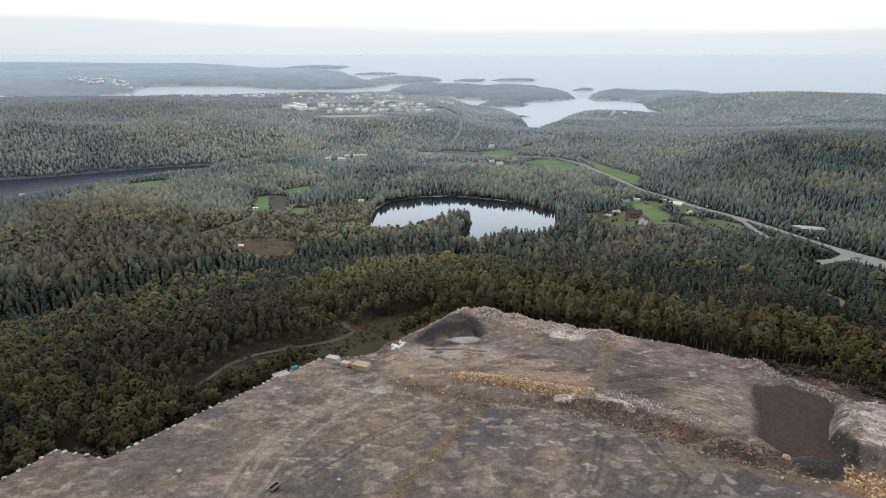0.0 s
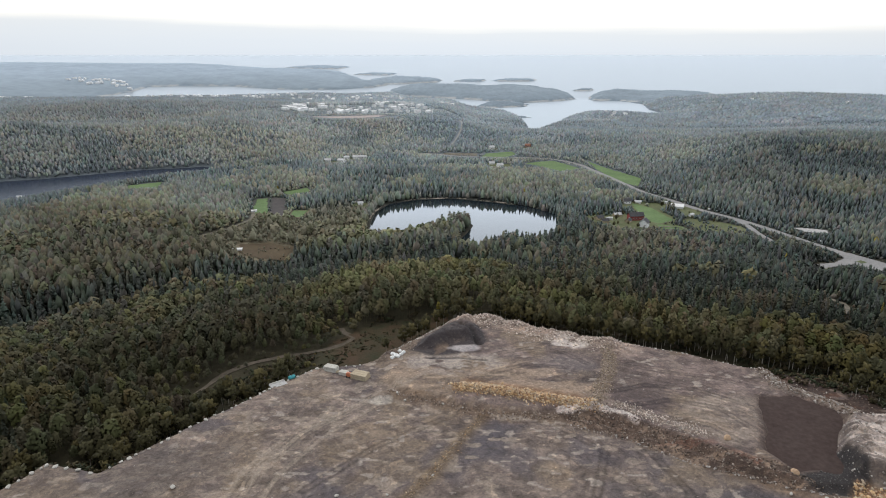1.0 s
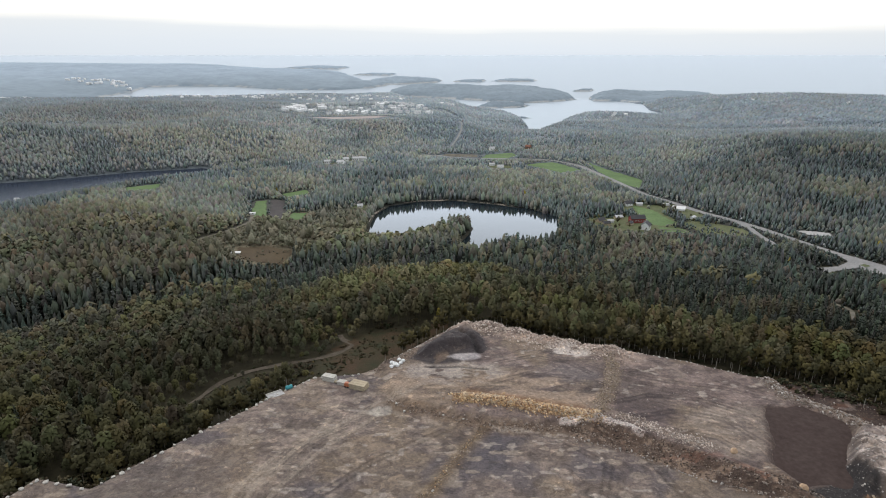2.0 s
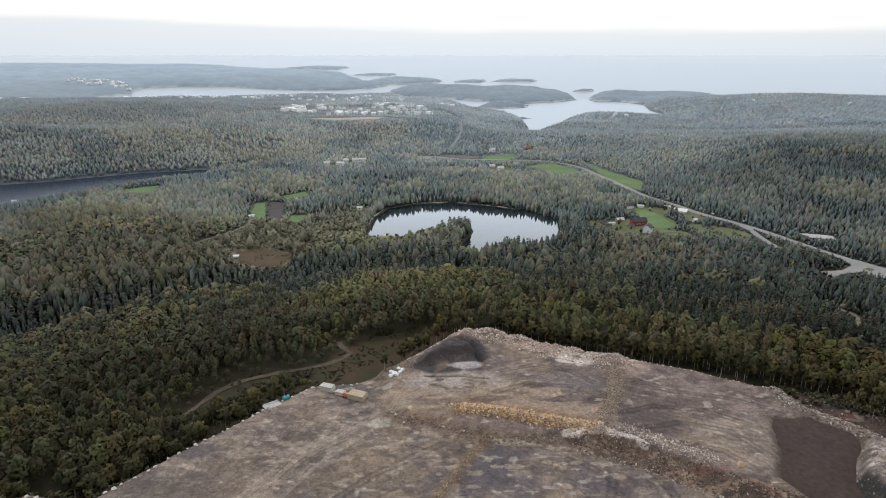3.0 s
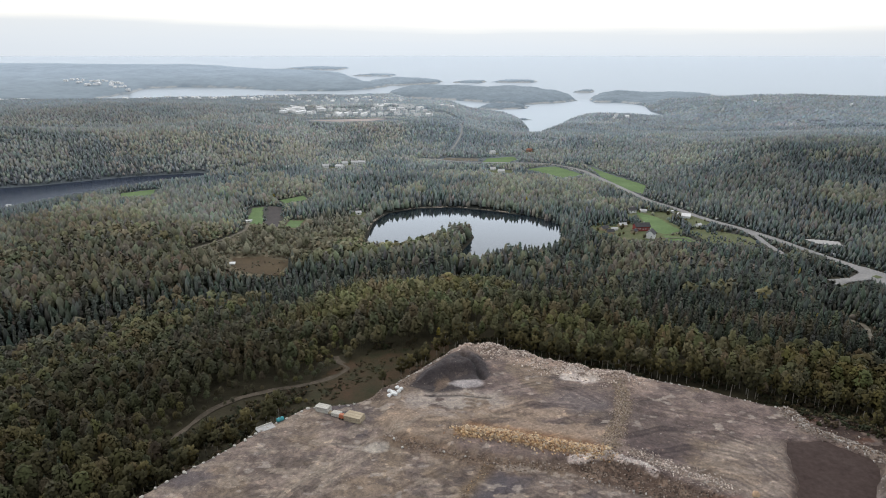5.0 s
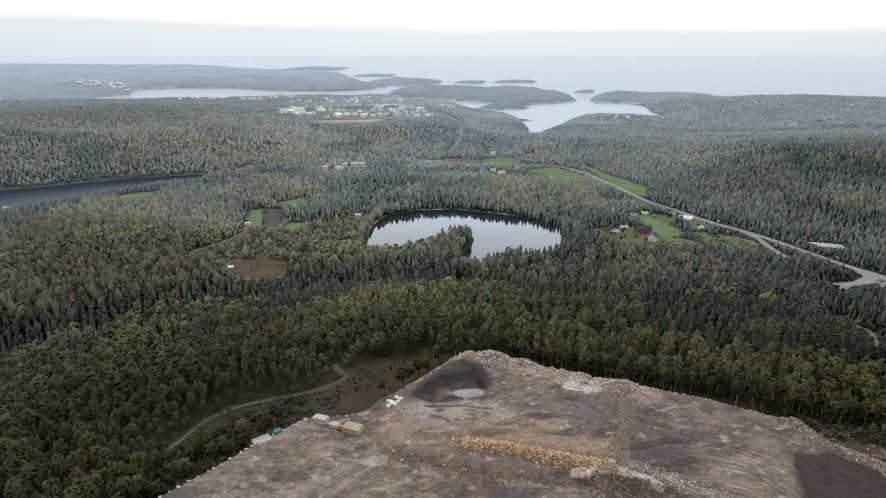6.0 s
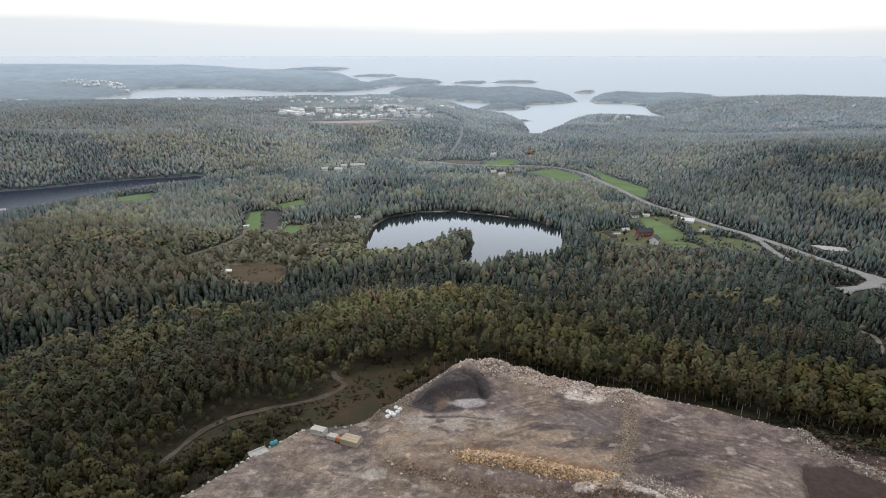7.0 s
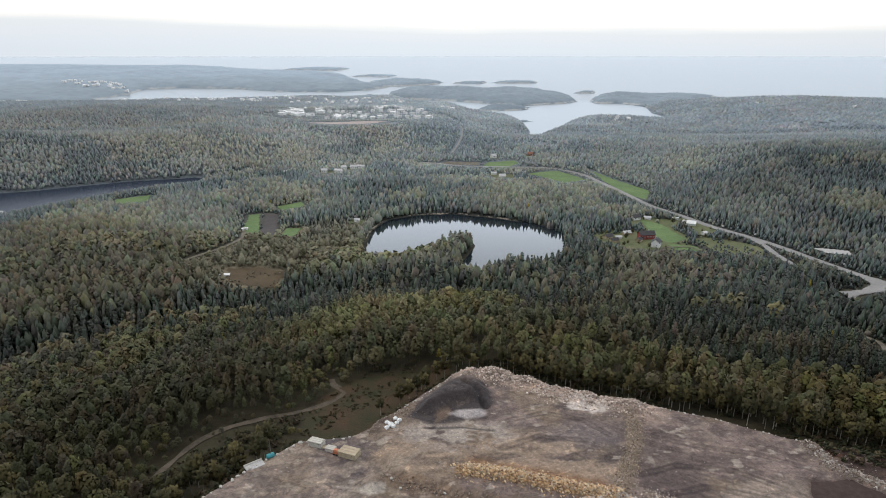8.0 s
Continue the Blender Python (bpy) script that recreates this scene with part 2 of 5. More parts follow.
def along(line, x, y):
    """The distance from an open line."""
    best = np.full(np.shape(x), 1e18)
    for (ax, ay), (bx, by) in zip(line, line[1:]):
        dx, dy = bx - ax, by - ay
        t = np.clip(((x - ax) * dx + (y - ay) * dy) / (dx * dx + dy * dy), 0, 1)
        best = np.minimum(best, (x - ax - t * dx) ** 2 + (y - ay - t * dy) ** 2)
    return np.sqrt(best)


# ---- the plan ----
PIT = [(-150, -60), (-160, 100), (-127, 144), (-120, 161), (-102, 157), (-87, 180), (-63, 214), (-52, 227), (-34, 231), (-21, 243), (-11, 256), (4, 278),
       (22, 285), (47, 264), (70, 259), (105, 245), (132, 229), (152, 222), (176, 196), (200, 130), (190, -60)]
LAKE = [(-70, 540), (-74, 600), (-73, 641), (-61, 681), (-29, 701), (11, 707), (56, 689), (93, 667), (118, 631), (112, 585), (104, 552),
        (80, 526), (50, 520), (31, 500), (17, 497), (13, 534), (22, 562), (29, 586), (26, 602), (14, 602), (-4, 578), (-22, 544), (-40, 528)]
LEFT_LAKE = [(-760, 690), (-590, 808), (-542, 826), (-497, 858), (-443, 892), (-381, 912), (-352, 928), (-345, 890), (-400, 852), (-425, 815), (-462, 765), (-500, 700), (-580, 640)]
FJORD = [(215, 1602), (244, 1778), (253, 1994), (236, 2166), (177, 2294), (109, 2390), (35, 2440), (-44, 2576), (-98, 2795), (-248, 2960), (0, 3300), (621, 3300), (621, 2937), (667, 2796),
         (782, 2761), (832, 2606), (771, 2342), (768, 2165), (713, 2106), (616, 2164), (518, 2165), (417, 2048), (333, 1834), (259, 1672), (225, 1591)]
SEA_LEVEL = -35.0
SCRUBLAND = [(-215, 505), (-190, 600), (-150, 650), (-84, 650), (-78, 575), (-105, 480), (-180, 455)]
ROUGH_FIELD = [(240, 612), (262, 624), (298, 592), (293, 560), (250, 564)]
JUNCTION = [(338, 516), (336, 490), (320, 478), (301, 474), (297, 454), (313, 466), (331, 471), (340, 456), (354, 445), (368, 460), (360, 482), (350, 502)]
YARDS = [[(148, 590), (150, 620), (190, 640), (214, 628), (214, 578), (190, 574)], [(200, 680), (230, 700), (232, 680), (206, 672)], [(255, 690), (276, 690), (278, 640), (258, 622)], [(-98, 654), (-98, 668), (-84, 668), (-84, 654)],
         [(70, 920), (70, 960), (102, 950), (102, 920)], [(-185, 950), (-185, 966), (-154, 970), (-154, 950)], [(-162, 988), (-162, 999), (-126, 1010), (-126, 990)], [(80, 1100), (80, 1117), (98, 1117), (98, 1100)], [(146, 1120), (146, 1137), (166, 1137), (166, 1120)]]
MEADOWS = [[(-216, 694), (-203, 699), (-180, 608), (-198, 614)],
           [(216, 690), (232, 668), (240, 612), (219, 600), (205, 610), (209, 645)],
           [(230, 990), (248, 910), (274, 837), (252, 776), (238, 815), (228, 890)],
           [(126, 960), (177, 985), (208, 910), (172, 885)],
           [(214, 598), (238, 590), (243, 572), (212, 576)],
           [(62, 1016), (97, 1004), (127, 1052), (120, 1080), (74, 1060)],
           [(-402, 772), (-370, 800), (-352, 748), (-385, 735)],
           [(-160, 640), (-143, 640), (-143, 605), (-158, 605)],
           [(-195, 735), (-170, 760), (-160, 735), (-185, 715)]]
TILLED = [(-200, 704), (-184, 699), (-161, 612), (-177, 607)]
BOG = [(-176, 505), (-150, 512), (-124, 500), (-127, 470), (-164, 474)]
MOOR = [(-56, 278), (-42, 296), (-20, 301), (5, 305), (3, 294), (-10, 272), (-22, 250), (-34, 238), (-52, 236), (-58, 250)]
BARE = [(-312, 1395), (-215, 1452), (-150, 1455), (-118, 1425), (-150, 1395), (-200, 1384), (-250, 1378)]
CLEARING = [(-13, 1040), (60, 1030), (62, 1060), (5, 1070)]
TOWN = [(-480, 1560), (-380, 1690), (-120, 1790), (60, 1600), (30, 1360), (-170, 1350), (-330, 1380)]
ROAD = [(-40, 1058), (-12, 1049), (15, 1031), (43, 1021), (107, 1015), (150, 1010), (176, 998), (196, 975), (212, 943), (220, 900), (233, 832), (247, 750), (265, 706), (282, 656), (299, 625), (313, 594), (323, 562), (332, 533), (341, 508), (350, 488), (362, 466), (390, 430)]
RAMP = [(299, 625), (302, 608), (303, 590), (300, 564), (300, 536)]
SIDE_ROAD = [(340, 478), (326, 474), (312, 470), (298, 462)]
GRAVEL_YARD = [(341, 583), (347, 569), (369, 561), (372, 574), (352, 584)]
WEST_TRACK = [(-214, 520), (-206, 542), (-199, 562), (-193, 598), (-200, 629)]
PIT_TRACK = [(-53, 296), (-51, 290), (-44, 282), (-54, 270), (-73, 260), (-91, 250), (-100, 234), (-103, 222)]
EAST_TRACK = [(236, 330), (248, 350), (256, 366), (250, 384)]
TOWN_ROAD = [(-150, 1420), (-95, 1432), (-40, 1446), (10, 1462), (40, 1440), (37, 1291), (8, 1122)]
HOLLOW = [(-277, 354), (-241, 384), (-182, 407), (-113, 438), (-55, 460), (16, 452), (70, 407)]
HOUSE_PLOT = [(150, 560), (165, 640), (215, 690), (262, 690), (262, 640), (214, 560)]


def rise(r):
    """The far sea lifts towards eye level, so that its edge closes at the horizon."""
    return 190 * np.clip((r - 3000) / 1850, 0, 1.2)


def plateau(x, y):
    return 48.5 - 0.024 * x - 0.038 * y


def ground_z(x, y):
    x, y = np.asarray(x, float), np.asarray(y, float)
    r = np.hypot(x, y)
    z = 3 + 9 * (fbm(x, y, 170, 1) - 0.5) * step(280, 420, y) + 9 * (fbm(x, y, 420, 2) - 0.5)
    near = outside(PIT, x, y)
    z = z + 27 * (1 - step(5, 230, near)) * (1 - step(0, 120, 130 - y) * 0.2) + 17 * (fbm(x, y, 100, 5, 2) - 0.5) * step(15, 70, near) * (1 - step(380, 520, y))
    z = z + 6 * np.exp(-((x + 190) / 70) ** 2 - ((y - 400) / 60) ** 2)
    z = z + 9 * np.exp(-((x + 300) / 110) ** 2 - ((y - 540) / 90) ** 2)
    z = z - 6 * np.exp(-(along(HOLLOW, x, y) / 30) ** 2) + 5 * np.exp(-((x + 35) / 60) ** 2 - ((y - 370) / 32) ** 2)
    # western ridge, town rise, eastern hill, far eastern ridge
    z = z + 25 * step(930, 1400, y) * (1 - step(-60, 140, x)) * (1 - step(1700, 2250, r - 0.6 * np.clip(-x - 420, 0, 1300)))
    z = z + 14 * np.exp(-((x + 800) / 300) ** 2 - ((y - 1500) / 350) ** 2)
    z = z + 45 * np.exp(-((x - 610) / 250) ** 2 - ((y - 900) / 220) ** 2)
    z = z + 30 * step(800, 1300, x) * step(1300, 2200, y) * (1 - step(2500, 2800, r))
    z = z - 30 * step(1250, 1650, y) * step(0, 120, x) * (1 - step(700, 1100, x))
    z = z + 16 * np.exp(-((x - 560) / 150) ** 2 - ((y - 1960) / 90) ** 2)
    z = z + 24 * np.exp(-((x + 730) / 130) ** 2 - ((y - 950) / 120) ** 2)
    z = z + 27 * np.exp(-(along([(-1000, 840), (-640, 1000), (-420, 1110)], x, y) / 150) ** 2)
    valley = np.minimum(along(ROAD, x, y), np.clip(outside(HOUSE_PLOT, x, y), 0, None))
    valley = valley * (1 - 0.5 * step(780, 900, y))
    z = z + (-1.5 - z) * (1 - step(50, 150, valley)) * step(400, 460, y)
    for poly, level, slope in ((LAKE, 0.0, 0.16), (LEFT_LAKE, 0.0, 0.25), (FJORD, SEA_LEVEL, 0.3)):
        if poly is LEFT_LAKE:
            slope = np.where(y < 740 + 0.56 * (x + 650), 0.045, 0.45)
        z = np.minimum(z, level + 0.15 + slope * np.clip(outside(poly, x, y), -40, 900))
    z = np.where((x > -125) & (x < 165) & (y > 515) & (y < 745) & (outside(LAKE, x, y) > 4), np.maximum(z, 0.6), z)
    z = np.where(near < 4, np.minimum(z, plateau(x, y) - 9), z)
    z = np.where(r > 2700, z + (SEA_LEVEL - 6 - z) * step(2750, 2950, r), z)
    return z + rise(r)


STRUCTURE = dict(kind="structure")
# polar sheet: fine near, coarse far
radii = np.concatenate([np.linspace(0.5, 900, 160), np.geomspace(906, 4870, 130)])
angles = np.radians(np.concatenate([np.linspace(-180, -60, 40)[:-1], np.linspace(-60, 60, 210), np.linspace(60, 180, 40)[1:]]))
R, A = np.meshgrid(radii, angles, indexing="ij")
X, Y = R * np.sin(A), R * np.cos(A)
# distance haze mixed into the soil colour, pale blue-grey from 450 to 1500 m
ground_haze, scrub = step(450, 1500, R)[..., None], fbm(X, Y, 30, 95)[..., None]
soil = ((np.array((0.036, 0.032, 0.018)) * (1 - ground_haze) + np.array((0.185, 0.222, 0.252)) * ground_haze) * (0.7 + 0.6 * scrub))
heath = step(4, -8, outside(SCRUBLAND, X, Y))[..., None]
soil = (soil + (np.array((0.150, 0.130, 0.088)) * (0.6 + 0.8 * scrub) - soil) * heath).reshape(-1, 3)
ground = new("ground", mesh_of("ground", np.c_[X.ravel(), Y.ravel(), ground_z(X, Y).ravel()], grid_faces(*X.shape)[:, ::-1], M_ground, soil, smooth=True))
tagged(ground, "dark mossy forest floor rolling down to the coast, paled by haze", "ground", **STRUCTURE)

sr = np.concatenate([np.linspace(1500, 3000, 16), np.linspace(3040, 4880, 40)])
R, A = np.meshgrid(sr, np.radians(np.linspace(-75, 75, 130)), indexing="ij")
sea = new("sea", mesh_of("sea", np.c_[(R * np.sin(A)).ravel(), (R * np.cos(A)).ravel(), (SEA_LEVEL + rise(R)).ravel()], grid_faces(*R.shape)[:, ::-1], M_sea, smooth=True))
tagged(sea, "pale grey sea and fjord under cloud", "water", **STRUCTURE)


def flat_sheet(name, poly, z, mat, label, category="water", smooth=False):
    bm = bmesh.new()
    f = bm.faces.new([bm.verts.new((x, y, z)) for x, y in poly])
    if f.normal.z < 0:
        f.normal_flip()
    bmesh.ops.triangulate(bm, faces=[f])
    me = bpy.data.meshes.new(name)
    bm.to_mesh(me)
    bm.free()
    me.materials.append(mat)
    for p in me.polygons:
        if p.normal.z < 0:
            p.flip()
    return tagged(new(name, me), label, category, **STRUCTURE)


def grown(poly, by):
    """The outline pushed outwards from its middle."""
    cx, cy = sum(p[0] for p in poly) / len(poly), sum(p[1] for p in poly) / len(poly)
    return [(cx + (x - cx) * by, cy + (y - cy) * by) for x, y in poly]


flat_sheet("lake", [(-120, 520), (-120, 740), (160, 740), (160, 520)], 0.0, M_lake, "still forest lake mirroring cloud and spruces")
flat_sheet("lake", [(-760, 660), (-760, 960), (-330, 960), (-330, 660)], 0.0, M_lake_dark, "dark narrow lake below a wooded ridge")


def draped(name, inside, box, cell, mat, label, category, lift=0.35, rough=1.0):
    """A patch of the ground's surface, where inside(x, y) is below zero."""
    x0, y0, x1, y1 = box
    xs, ys = np.arange(x0, x1 + cell, cell), np.arange(y0, y1 + cell, cell)
    GX, GY = np.meshgrid(xs, ys)
    ragged = (fbm(GX, GY, 12, 11) - 0.5) * 9 + (fbm(GX, GY, 3, 12) - 0.5) * 4
    keep = (inside(GX, GY) + ragged * 0.5 * rough < 0).ravel()
    f = grid_faces(*GX.shape)
    f = f[keep[f].all(1)]
    used, idx = np.unique(f, return_inverse=True)
    v = np.c_[GX.ravel(), GY.ravel(), ground_z(GX, GY).ravel() + lift][used]
    return tagged(new(name, mesh_of(name, v, idx.reshape(f.shape), mat, smooth=True)), label, category, **STRUCTURE)


def box_of(points, pad):
    xs, ys = [p[0] for p in points], [p[1] for p in points]
    return min(xs) - pad, min(ys) - pad, max(xs) + pad, max(ys) + pad


for k, poly in enumerate(MEADOWS):
    draped("meadow", lambda x, y, p=poly: outside(p, x, y), box_of(poly, 4), 1.5, M_meadow, "bright green mown meadow among the woods", "meadow")
draped("lake_shore", lambda x, y: np.abs(outside(LAKE, x, y) - 1.6) - 1.4 + 50 * (y < 610), (-95, 595, 140, 725), 1.2, M_shore, "narrow pale shore of stones around the lake", "shore", 0.25)
for poly in YARDS:
    draped("yard", lambda x, y, p=poly: outside(p, x, y) - 4, box_of(poly, 8), 2.0, M_rough, "rough olive grass around buildings", "grass", 0.25)
draped("rough_field", lambda x, y: outside(HOUSE_PLOT, x, y) - 3, box_of(HOUSE_PLOT, 8), 2.0, M_rough, "olive grass round the farm buildings", "field", 0.12)
draped("rough_field", lambda x, y: outside(ROUGH_FIELD, x, y), box_of(ROUGH_FIELD, 4), 2.0, M_rough, "rough olive pasture beside the road", "field")
draped("junction", lambda x, y: outside(JUNCTION, x, y), box_of(JUNCTION, 4), 1.0, M_road, "wide asphalt junction of two roads", "road", 0.62, 0.1)
draped("traffic_island", lambda x, y: outside([(336, 479), (340, 474), (348, 477), (346, 484)], x, y), (330, 468, 354, 490), 0.8, M_rough, "grassy traffic island in the junction", "grass", 0.85, 0.1)
draped("tilled_field", lambda x, y: outside(TILLED, x, y), box_of(TILLED, 4), 1.5, M_tilled, "bare dark tilled field beside the meadow", "field")
draped("bog", lambda x, y: outside(BOG, x, y), box_of(BOG, 4), 2.0, M_bog, "brown dry bog in a forest gap", "bog")
draped("moor", lambda x, y: outside(MOOR, x, y), box_of(MOOR, 4), 1.5, M_heath, "rusty brown heath beside the quarry", "heath")
draped("clearing", lambda x, y: outside(BARE, x, y), box_of(BARE, 6), 5.0, M_bare, "pinkish bare building ground below the town", "clearing", 0.5)
draped("gravel_yard", lambda x, y: outside(GRAVEL_YARD, x, y), box_of(GRAVEL_YARD, 4), 1.5, M_concrete, "pale heaped gravel yard beside the road", "yard", 0.7)
draped("clearing", lambda x, y: outside(CLEARING, x, y), box_of(CLEARING, 4), 3.0, M_gravel, "pale cleared ground beside the road", "clearing")


def band(name, line, width, mat, label, category, lift=0.6, ragged=0.1):
    """A strip of even width along a line, laid on the ground."""
    pts = [Vector(p) for p in line]
    path = []
    for i in range(len(pts) - 1):
        p0, p1, p2, p3 = pts[max(i - 1, 0)], pts[i], pts[i + 1], pts[min(i + 2, len(pts) - 1)]
        n = max(2, int((p2 - p1).length / 6))
        for k in range(n):
            t = k / n
            path.append(0.5 * (2 * p1 + (p2 - p0) * t + (2 * p0 - 5 * p1 + 4 * p2 - p3) * t * t + (3 * p1 - p0 - 3 * p2 + p3) * t ** 3))
    path.append(pts[-1])
    verts = []
    for i, p in enumerate(path):
        d = (path[min(i + 1, len(path) - 1)] - path[max(i - 1, 0)]).normalized()
        for s in (-0.5, -0.17, 0.17, 0.5):
            w = width * (1 + ragged * (float(value_noise(p.x + 40 * s, p.y, 5, 3)) - 0.5))
            verts.append((p.x + d.y * s * w, p.y - d.x * s * w))
    v = np.array(verts)
    z = ground_z(v[:, 0], v[:, 1]).reshape(-1, 4).max(1).repeat(4) + lift
    f = grid_faces(len(path), 4)
    return tagged(new(name, mesh_of(name, np.c_[v, z], f[:, ::-1], mat, smooth=True)), label, category, **STRUCTURE)


band("road", ROAD, 8.5, M_road, "pale grey two-lane country road", "road")
band("road", RAMP, 6, M_road, "curving side road joining the country road", "road", 0.75)
band("road", SIDE_ROAD, 6, M_road, "wide side road turning off at the junction", "road", 0.9)
band("track", WEST_TRACK, 4, M_gravel, "narrow gravel track along a meadow", "track", 0.6, 0.4)
band("track", PIT_TRACK, 2.7, M_dirt, "narrow gravel track below the quarry", "track", 0.3, 1.2)
band("road", TOWN_ROAD, 3.5, M_cutting, "pale road cut curving through the far woods", "road")
band("track", [(203, 584), (216, 586), (232, 585), (244, 560)], 2.4, M_gravel, "pale gravel path between two meadows", "track", 0.75)
band("track", EAST_TRACK, 3, M_gravel, "short forest track", "track")

# ---- quarry ----
UPPER = [(-18, 207), (-5, 203), (15, 196), (40, 194), (62, 188), (80, 176), (92, 165), (105, 156), (120, 154), (170, 170), (160, 240), (20, 300), (-30, 250)]
MID = [(15, 193), (7, 180), (-1, 163), (-9, 150), (-15, 139), (-24, 118)]
BANK = [(-20, 206), (-5, 201), (15, 193), (40, 191), (62, 185), (78, 174), (91, 162), (104, 152), (119, 149)]
GOLD = [(6, 209), (19, 207.5), (33, 203), (45, 199), (53, 197)]
GOLD_SPUR = [(53, 197), (58, 206), (62, 214), (68, 228), (71, 240), (72, 250)]
BACK = [(11, 279), (27, 276), (40, 268), (52, 260), (67, 256), (77, 250)]
DARK_HEAP = [(-15, 241), (-11, 253), (1, 270), (8, 279), (15, 277), (20, 262), (20, 252), (13, 244), (6, 238), (-4, 235)]
HEAP_TOP = [(-13, 243), (-9, 254), (2, 271), (9, 278), (15, 275), (19, 262), (17, 254), (4, 250), (-6, 241)]
BANK_FACE = [(38, 193), (55, 195), (68, 188), (80, 180), (92, 172), (104, 166), (110, 160), (115, 151), (105, 154), (91, 160), (76, 168), (61, 179), (43, 187)]
LEDGE = [(41, 194), (55, 196), (64, 192), (67, 188)]
SCREE = [(64, 199), (74, 190), (82, 185), (88, 181)]
PURPLE = [(61, 209), (77, 214), (89, 200), (76, 193), (63, 196)]
FAN = [(84, 202), (109, 208), (119, 203), (107, 177), (93, 172)]
SILT = [(120, 206), (133, 206), (141, 198), (138, 185), (123, 163), (109, 162), (104, 174)]
ROCK = [(127, 172), (134, 183), (143, 191), (156, 186), (152, 168), (141, 152), (133, 153), (126, 161)]
STRIP = [(131, 229), (131, 215), (139, 207), (146, 199), (150, 191)]
FLANK = [(133, 232), (153, 226), (180, 198), (200, 150), (160, 152), (157, 186), (146, 203), (135, 214)]
BLACK = [(127, 177), (129, 168), (128, 157), (121, 150), (110, 153), (106, 161), (116, 163), (122, 170)]
RUSTY = [(124, 158), (133, 154), (140, 146), (126, 140), (116, 149)]


def blob(x, y, cx, cy, rx, ry, turn=0.0):
    """0 at the middle, 1 on the rim of a turned ellipse."""
    c, s_ = math.cos(turn), math.sin(turn)
    u, v = (x - cx) * c + (y - cy) * s_, -(x - cx) * s_ + (y - cy) * c
    return np.sqrt((u / rx) ** 2 + (v / ry) ** 2)


def quarry_z(x, y):
    x, y = np.asarray(x, float), np.asarray(y, float)
    wob = 3 * (fbm(x, y, 8, 8) - 0.5)
    e = outside(PIT, x, y)
    z = plateau(x, y) + 0.35 * (fbm(x, y, 16, 3) - 0.5) + 0.25 * (fbm(x, y, 3.2, 4) - 0.5)
    z = z + 2.0 * step(-2, 2.5, -outside(UPPER, x, y) + wob) - 1.0
    z = z + 0.8 * np.exp(-(along(MID, x, y) / 2.5) ** 2) * fbm(x, y, 4, 9) + 1.3 * np.exp(-(along(BANK, x, y) / 3.5) ** 2) * fbm(x, y, 4, 10)
    z = z + 1.5 * np.exp(-(along(GOLD, x, y) / 3.2) ** 2) * (0.6 + 0.8 * fbm(x, y, 5, 18)) + 0.9 * np.exp(-(along(GOLD_SPUR, x, y) / 2.6) ** 2) + 2.5 * np.exp(-(along(BACK, x, y) / 4.5) ** 2) * np.clip(2.2 * fbm(x, y, 6, 12) - 0.5, 0, 1.3)
    heap = step(-0.5, 6, -outside(HEAP_TOP, x, y) + 0.7 * wob)
    z = z + 3.8 * heap + 1.8 * heap * (fbm(x, y, 3.5, 13) - 0.5)
    face = step(1.5, -1.5, outside(BANK_FACE, x, y) + wob * 0.6)
    z = z + face * 1.7 * (fbm(x, y, 4.5, 17, 4) - 0.5)
    z = z + 1.1 * step(1.0, 0.3, blob(x, y, -21, 204, 8.5, 4.5)) * (0.6 + 0.8 * fbm(x, y, 3, 14))
    rock = step(-1, 3.5, -outside(ROCK, x, y) + wob)
    z = z + 5.5 * rock + 1.2 * np.exp(-(along(STRIP, x, y) / 2.5) ** 2) + 5.0 * rock * (np.abs(fbm(x * 0.6 - y * 0.3, y * 1.3 + x, 6, 15, 4) - 0.5) - 0.1) + 1.4 * rock * (fbm(x, y, 2.4, 19, 2) - 0.5)
    z = z - 2.8 * step(-3.5, 3.0, -outside(SILT, x, y) - 1.0 + 0.9 * wob) - 1.0 * step(-1, 4, -outside(BLACK, x, y) + wob)
    z = z + 0.7 * step(2.6, 0.6, along(LEDGE, x, y) + wob * 0.6) * (0.2 + 1.2 * fbm(x, y, 3, 16))
    z = z - 0.35 * np.exp(-(along([(-5, 234), (6, 235), (18, 233)], x, y) / 0.8) ** 2)
    z = z - 2.0 * np.exp(-(along([(8, 266), (13, 259), (16, 250)], x, y) / 1.3) ** 2)
    return z - np.clip(e + 1 + wob * 0.6, 0, 16) * 0.95


def paint(base, colour, amount):
    return base + (np.array(colour) - base) * np.clip(amount, 0, 1)[..., None]


